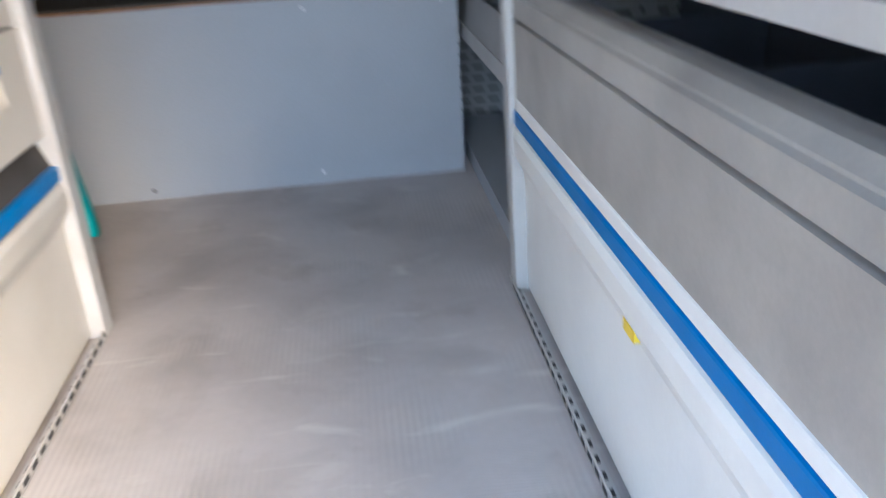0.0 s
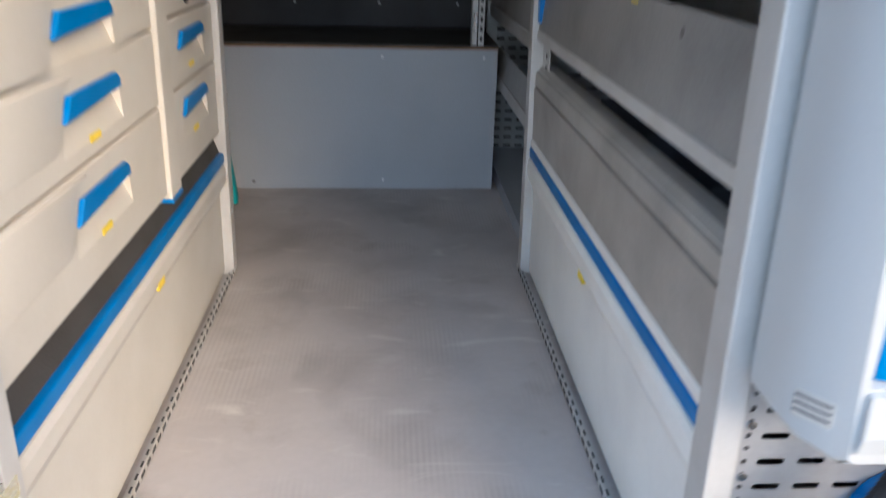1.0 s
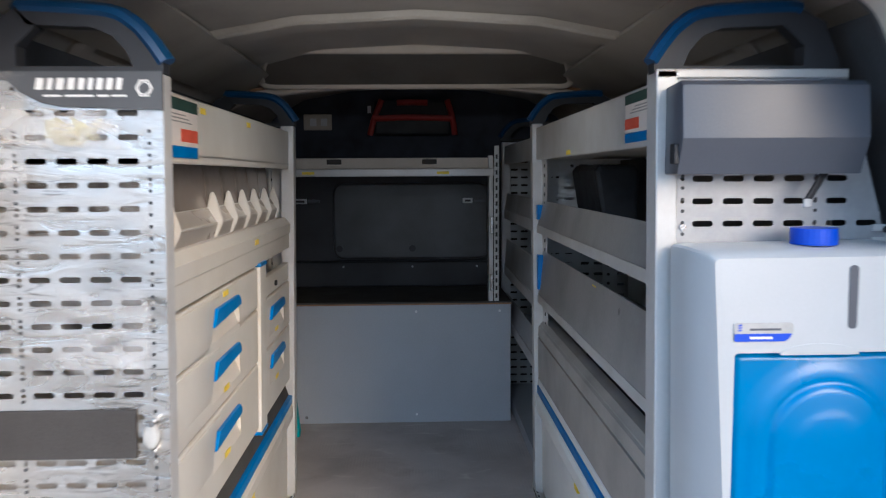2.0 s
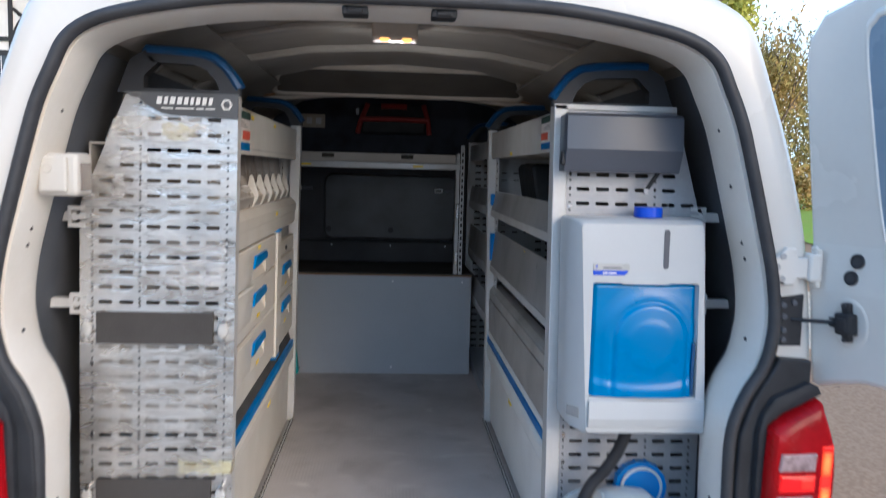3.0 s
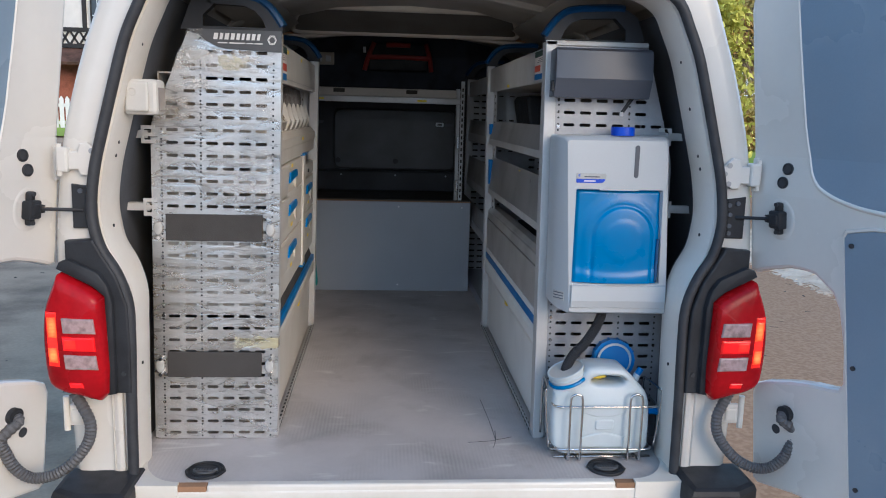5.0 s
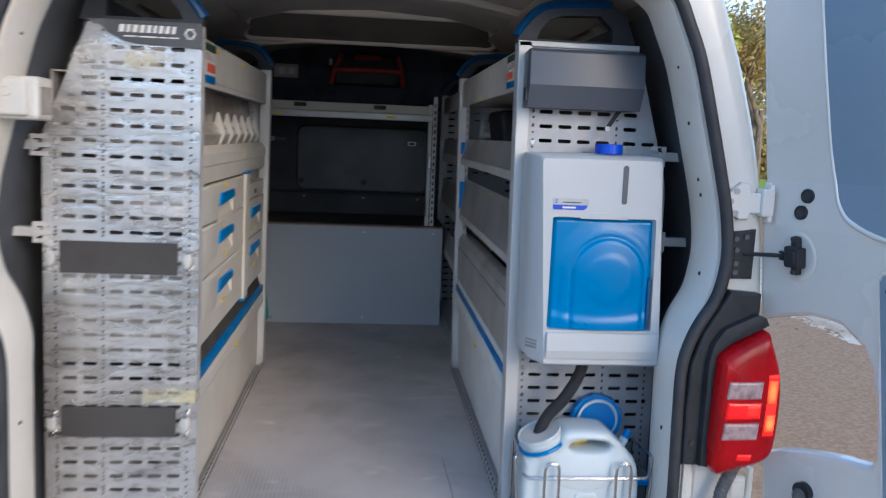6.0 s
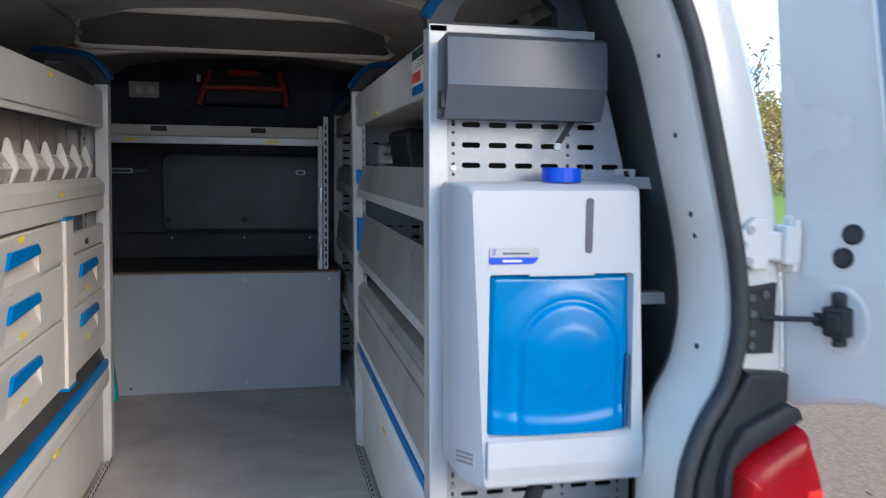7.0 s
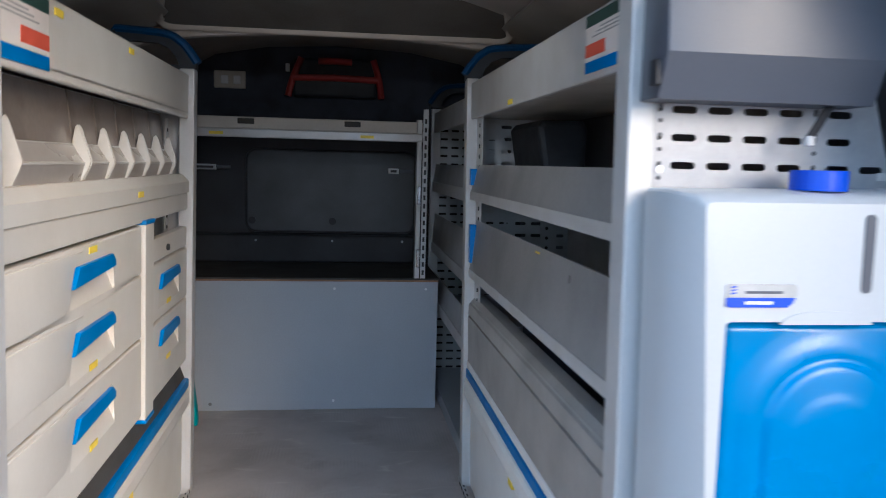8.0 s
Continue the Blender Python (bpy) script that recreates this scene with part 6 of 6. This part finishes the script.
far = [-900, -300, -120, -60]
xs = far + [x * 1.0 for x in range(-40, 41)] + [60, 120, 300, 900]
sheet("ground", xs, far + [y * 1.0 for y in range(-40, 61)] + [120, 300, 900], 0.0, M["asphalt"], "worn asphalt drive passing into pale gravelly tarmac", "ground")
M["lawn"] = mat("lawn", (0.26, 0.38, 0.03), 0.9, 0, 0.25, 2.0, 60, 0.4, (0.30, 0.34, 0.05))
sheet("lawn", [8.5 + k for k in range(30)], [12.0 + k for k in range(30)], .03, M["lawn"], "green lawn at the foot of the hedge", "lawn")
sheet("verge", [-25 + k for k in range(21)], [14.2 + .6 * k for k in range(9)], .03, M["lawn"], "strip of grass in front of the house", "lawn")

M["sand"] = mat("pale_sandy_verge", (0.62, 0.53, 0.41), 0.9, 0, 0.25, 3.0, 50, 0.6, (0.42, 0.33, 0.24))
M["twig"] = mat("dark_fallen_twig", (0.06, 0.045, 0.035), 0.9, 0, 0.2, 20, 90, 0.1)


def scatter(name, n, place, size, material, label, seed, stretch=1.0):
    """Small uneven lumps lying on the ground, in one mesh."""
    rg = np.random.default_rng(seed)
    corner = np.array([(a, b, c) for c in (0, 1) for a, b in ((-1, -1), (1, -1), (1, 1), (-1, 1))], float)
    face = np.array([(0, 1, 2, 3), (4, 5, 6, 7), (0, 1, 5, 4), (1, 2, 6, 5), (2, 3, 7, 6), (3, 0, 4, 7)])
    v, f = [], []
    for k in range(n):
        x, y = place(rg)
        s, a = size * rg.uniform(.4, 1.3), rg.uniform(0, 6.28)
        q = corner * (1, 1, 1) * (1 - .35 * corner[:, 2:3]) * rg.uniform(.7, 1.2, (8, 3)) * (s * stretch, s, s * .8)
        c, d = math.cos(a), math.sin(a)
        w = np.stack([x + q[:, 0] * c - q[:, 1] * d, y + q[:, 0] * d + q[:, 1] * c, ground_height(x, y) - .004 + q[:, 2]], 1)
        v.append(w)
        f.append(face + 8 * k)
    me = bpy.data.meshes.new(name)
    me.from_pydata(np.concatenate(v).tolist(), [], np.concatenate(f).tolist())
    me.materials.append(material)
    tagged(new(name, me), label, "debris", kind="stuff")


bm = bmesh.new()
rag = random.Random(9)
line = [(4.06 + .22 * noise.noise(Vector((k * .31, 2.0, 0))) + .10 * noise.noise(Vector((k * .9, 7.0, 0))), 2.0 + k * .12) for k in range(58)]
inner = [bm.verts.new((x, y, ground_height(x, y) + .004)) for x, y in line]
outer = [bm.verts.new((7.5, y, ground_height(7.5, y) + .012)) for x, y in line]
for k in range(len(line) - 1):
    bm.faces.new((inner[k], outer[k], outer[k + 1], inner[k + 1]))
whole("sandy_verge", bm, M["sand"], "pale sandy verge with a ragged edge", "ground", kind="structure")
scatter("gravel", 900, lambda rg: (3.98 + abs(rg.normal()) * .35, rg.uniform(2.0, 8.6)), .022, M["sand"], "loose pale stones along the verge", 3)
scatter("fallen_twigs", 60, lambda rg: (rg.uniform(1.6, 3.9), rg.uniform(1.2, 5.5)), .008, M["twig"], "dark twigs and leaves lying on the drive", 4, 5.0)
scatter("fallen_leaves", 60, lambda rg: (rg.uniform(-4.5, -1.6), rg.uniform(1.2, 7.0)), .012, M["twig"], "dark leaves lying on the asphalt", 5, 2.0)

# house
M["brick"] = mat("red_brick_wall", (0.30, 0.10, 0.06), 0.85, 0, 0.3, 3, 30, 0.4)
M["plaster"] = mat("white_plaster", (0.72, 0.70, 0.66), 0.8, 0, 0.05, 3, 60, 0.1)
M["timber"] = mat("black_timber", (0.02, 0.018, 0.016), 0.6, 0, 0.2, 8, 60, 0.2)
M["tiles"] = mat("brown_roof_tiles", (0.13, 0.07, 0.05), 0.85, 0, 0.3, 4, 20, 0.4)
M["pane"] = mat("dark_window_pane", (0.05, 0.06, 0.07), 0.08, 0, 0.1, 4, 20, 0.0)
M["fence"] = mat("white_painted_wood", (0.78, 0.78, 0.76), 0.6, 0, 0.05, 8, 60, 0.1)
hx0, hx1, hy, hz = -17.0, -5.6, 18.5, .35
house = thing("house", (hx0 + 5, hy + 3, hz), "half-timbered house with brick below and white plaster above", "house")
part("brick_wall", boxes((hx0, hy, hz, hx1, hy + 7, 2.36)), M["brick"], house, "red brick ground floor")
part("plaster_wall", boxes((hx0 - .15, hy - .15, 2.36, hx1 + .15, hy + 7, 5.4)), M["plaster"], house, "white plaster upper floor")
part("roof", prism([(hy - .7, 5.3), (hy + 3.5, 8.6), (hy + 7.7, 5.3)], "x", hx0 - .6, hx1 + .6), M["tiles"], house, "brown tiled roof")
part("canopy", prism([(hy - .75, 1.92), (hy - .78, 1.99), (hy - .10, 2.37), (hy, 2.37), (hy, 2.05)], "x", hx0 + .2, hx1 - .2), M["tiles"], house, "brown tiled canopy over the ground floor")
for z, h in ((2.41, .05), (2.80, .05), (3.64, .055), (3.97, .05), (5.2, .09)):
    part("timber", boxes((hx0 - .18, hy - .2, z - h, hx1 + .18, hy - .12, z + h)), M["timber"], house)
for k in range(19):
    x = hx0 + .06 + k * .627
    part("timber", boxes((x - .05, hy - .19, 2.80, x + .05, hy - .13, 5.2)), M["timber"], house)
lattice = bmesh.new()
for k in range(50):
    x = hx0 + .1 + k * .225
    for d in (-1, 1):
        bar = boxes((-.022, -.02, -.225, .022, .02, .225))
        bmesh.ops.transform(bar, matrix=Matrix.Translation((x + .1, hy - .165, 2.605)) @ Matrix.Rotation(d * .56, 4, "Y"), verts=bar.verts)
        tmp = bpy.data.meshes.new("bar")
        bar.to_mesh(tmp)
        bar.free()
        lattice.from_mesh(tmp)
        bpy.data.meshes.remove(tmp)
part("lattice", lattice, M["timber"], house, "band of black crossed timbers under the windows")
for k in range(9):           # curved braces in the upper panels
    x = hx0 + .37 + k * 1.254
    for d in (-1, 1):
        part("timber", tube(smooth_path([(x - d * .27, hy - .165, 4.02), (x - d * .08, hy - .165, 4.40), (x + d * .25, hy - .165, 4.70)], 4), (.05, .03), 6), M["timber"], house)
for x in (-15.2, -12.4, -9.33, -6.9):
    w = part("window", boxes((x - .46, hy - .26, 2.84, x + .46, hy - .1, 3.60)), M["timber"], house, "dark leaded casement window")
    for i in range(3):
        part("pane", boxes((x - .41 + i * .285, hy - .275, 2.89, x - .41 + i * .285 + .25, hy - .255, 3.55)), M["pane"], w)
        part("glazing_bar", boxes((x - .29 + i * .285, hy - .283, 2.89, x - .275 + i * .285, hy - .274, 3.55), (x - .41 + i * .285, hy - .283, 3.14, x - .16 + i * .285, hy - .274, 3.155)), M["fence"], w)
    w = part("window", boxes((x - .35, hy - .08, 1.05, x + .5, hy + .02, 1.80)), M["fence"], house, "white framed window")
    for i in range(2):
        for z in (1.11, 1.46):
            part("pane", boxes((x - .30 + i * .40, hy - .095, z, x + .04 + i * .40, hy - .075, z + .29)), M["pane"], w)
fence = thing("picket_fence", (-10, 15.6, .4), "white wooden picket fence before the house", "fence")
for z in (.12, .50):
    part("rail", boxes((-17, 15.62, .42 + z, -4.6, 15.66, .42 + z + .07)), M["fence"], fence)
picket = None
for k in range(100):
    x = -17 + k * .125
    if picket is None:
        picket = part("picket", prism([(x - .042, .40), (x + .042, .40), (x + .042, 1.09), (x, 1.15), (x - .042, 1.09)], "y", 15.58, 15.61), M["fence"], fence)
    else:
        o = new("picket", picket.data)
        o.parent, o.location = fence, (k * .125, 0, 0)

# trees
def leaf_mat(name, a, b):
    m = mat(name, a, 0.75, 0, 0.3, 1.2, 14, 0.0, b)
    return m


M["thuja"] = leaf_mat("conifer_green", (0.64, 0.62, 0.11), (0.36, 0.37, 0.06))
M["olive"] = leaf_mat("olive_leaves", (0.34, 0.28, 0.08), (0.45, 0.26, 0.09))
M["hedge"] = leaf_mat("brown_hedge", (0.52, 0.41, 0.15), (0.28, 0.26, 0.08))
M["bark"] = mat("tree_bark", (0.24, 0.185, 0.13), 0.9, 0, 0.25, 6, 40, 0.5)


def leaves(points, size, rg):
    """Many small turned leaf clumps in one bmesh-free mesh."""
    n = len(points)
    p = np.asarray(points, dtype=float)
    a = rg.normal(size=(n, 3)); a /= np.linalg.norm(a, axis=1)[:, None]
    c = rg.normal(size=(n, 3)); c -= (c * a).sum(1)[:, None] * a; c /= np.linalg.norm(c, axis=1)[:, None]
    s = size * rg.uniform(.5, 1.4, (n, 1))
    v = np.stack([p - a * s, p - c * s * .45, p + a * s, p + c * s * .45], 1).reshape(-1, 3)
    f = np.arange(4 * n).reshape(-1, 4)
    me = bpy.data.meshes.new("crown")
    me.from_pydata(v.tolist(), [], f.tolist())
    return me


def conifer(x, y, h, w, seed):
    rg = np.random.default_rng(seed)
    z0 = ground_height(x, y)
    t = thing("conifer", (x, y, z0), "tall yellow-green conifer with drooping sprays", "tree", "conifers beside the drive")
    part("trunk", cyl(bmesh.new(), (x, y, z0), (x, y, z0 + h * .95), .13, 10, .02), M["bark"], t)
    pts = []
    for k in range(190):
        zz = rg.uniform(.04, .98) * h
        a, r = rg.uniform(0, 6.283), w * (1 - zz / h) ** .7 * rg.uniform(.55, 1.05)
        u = rg.uniform(0, 1, 110) ** .6
        q = np.stack([u * r * math.cos(a), u * r * math.sin(a), zz - .25 * u * r + 0 * u], 1) + rg.normal(size=(110, 3)) * (.05, .05, .16)
        pts.append(q)
    me = leaves(np.concatenate(pts) + 0.0, .055, rg)
    me.materials.append(M["thuja"])
    crown = new("crown", me)
    crown.parent = t


def broad(x, y, h, w, seed, material, density=1.0, name="tree", label="olive-green tree with thin winter leaves", size=.1):
    rg = np.random.default_rng(seed)
    rn = random.Random(seed)
    z0 = ground_height(x, y)
    t = thing(name, (x, y, z0), label, "tree")
    bm, tips = bmesh.new(), []

    def grow(p, d, length, r, level):
        q = p + d * length
        cyl(bm, p, q, r, 7, r * .62)
        if level == 0:
            tips.append((p, q))
            return
        for k in range(4 if level > 1 else 3):
            nd = (d + Vector((rn.uniform(-.8, .8), rn.uniform(-.8, .8), rn.uniform(-.15, .55)))).normalized()
            grow(p + d * length * rn.uniform(.55, 1), nd, length * rn.uniform(.55, .8), r * .6, level - 1)
    grow(Vector((x, y, z0)), Vector((0, 0, 1)), h * .32, h * (.010 if density < .5 else .018), 4)
    part("trunk", bm, M["bark"], t, "bare trunk and branching limbs")
    if density:
        pts = []
        for p, q in tips:
            n = int(14 * density)
            u = rg.uniform(0, 1.1, (n, 1))
            pts.append(np.array(p) + (np.array(q) - np.array(p)) * u + rg.normal(size=(n, 3)) * w)
        me = leaves(np.concatenate(pts) - np.array((x, y, z0)), size, rg)
        me.materials.append(material)
        crown = new("crown", me)
        crown.parent = t


def hedge(x0, y0, x1, y1, h, w, seed, material, n):
    rg = np.random.default_rng(seed)
    u = rg.uniform(0, 1, n)
    px, py = x0 + (x1 - x0) * u, y0 + (y1 - y0) * u
    top = h * (.75 + .25 * np.sin(u * 37 + seed) * np.sin(u * 11))
    z = top * rg.uniform(0, 1, n) ** .7
    pts = np.stack([px + rg.normal(size=n) * w, py + rg.normal(size=n) * w, GROUND + z + np.array([ground_height(a, b) - GROUND for a, b in zip(px, py)])], 1)
    me = leaves(pts, .085, rg)
    me.materials.append(material)
    tagged(new("hedge", me), "tangled brown and green winter hedge", "hedge", kind="stuff")


for i, (x, y, h, w) in enumerate(((4.45, 9.0, 7.2, .95), (4.7, 10.8, 7.4, 1.0), (4.1, 12.2, 7.0, 1.1))):
    conifer(x, y, h, w, 11 + i)
broad(14.8, 22.0, 7.5, .20, 3, M["olive"], .08, "bare_tree", "nearly bare winter tree with thin twigs")
broad(16.0, 20.6, 3.8, .10, 4, M["olive"], .08, "bare_tree", "nearly bare winter tree with thin twigs")
broad(9.6, 17.0, 6.2, .30, 8, M["olive"], 4.5, "tree", "olive-green garden tree with small leaves", .055)
hedge(7.5, 23.0, 40.0, 26.0, 4.9, .6, 2, M["hedge"], 90000)
hedge(7.0, 22.0, 13.0, 22.5, 1.9, .5, 3, M["olive"], 14000)
hedge(-40.0, 30.0, -18.0, 27.0, 5.0, .8, 5, M["hedge"], 6000)
hedge(-3.0, 40.0, 60.0, 40.0, 7.0, 1.5, 6, M["hedge"], 9000)
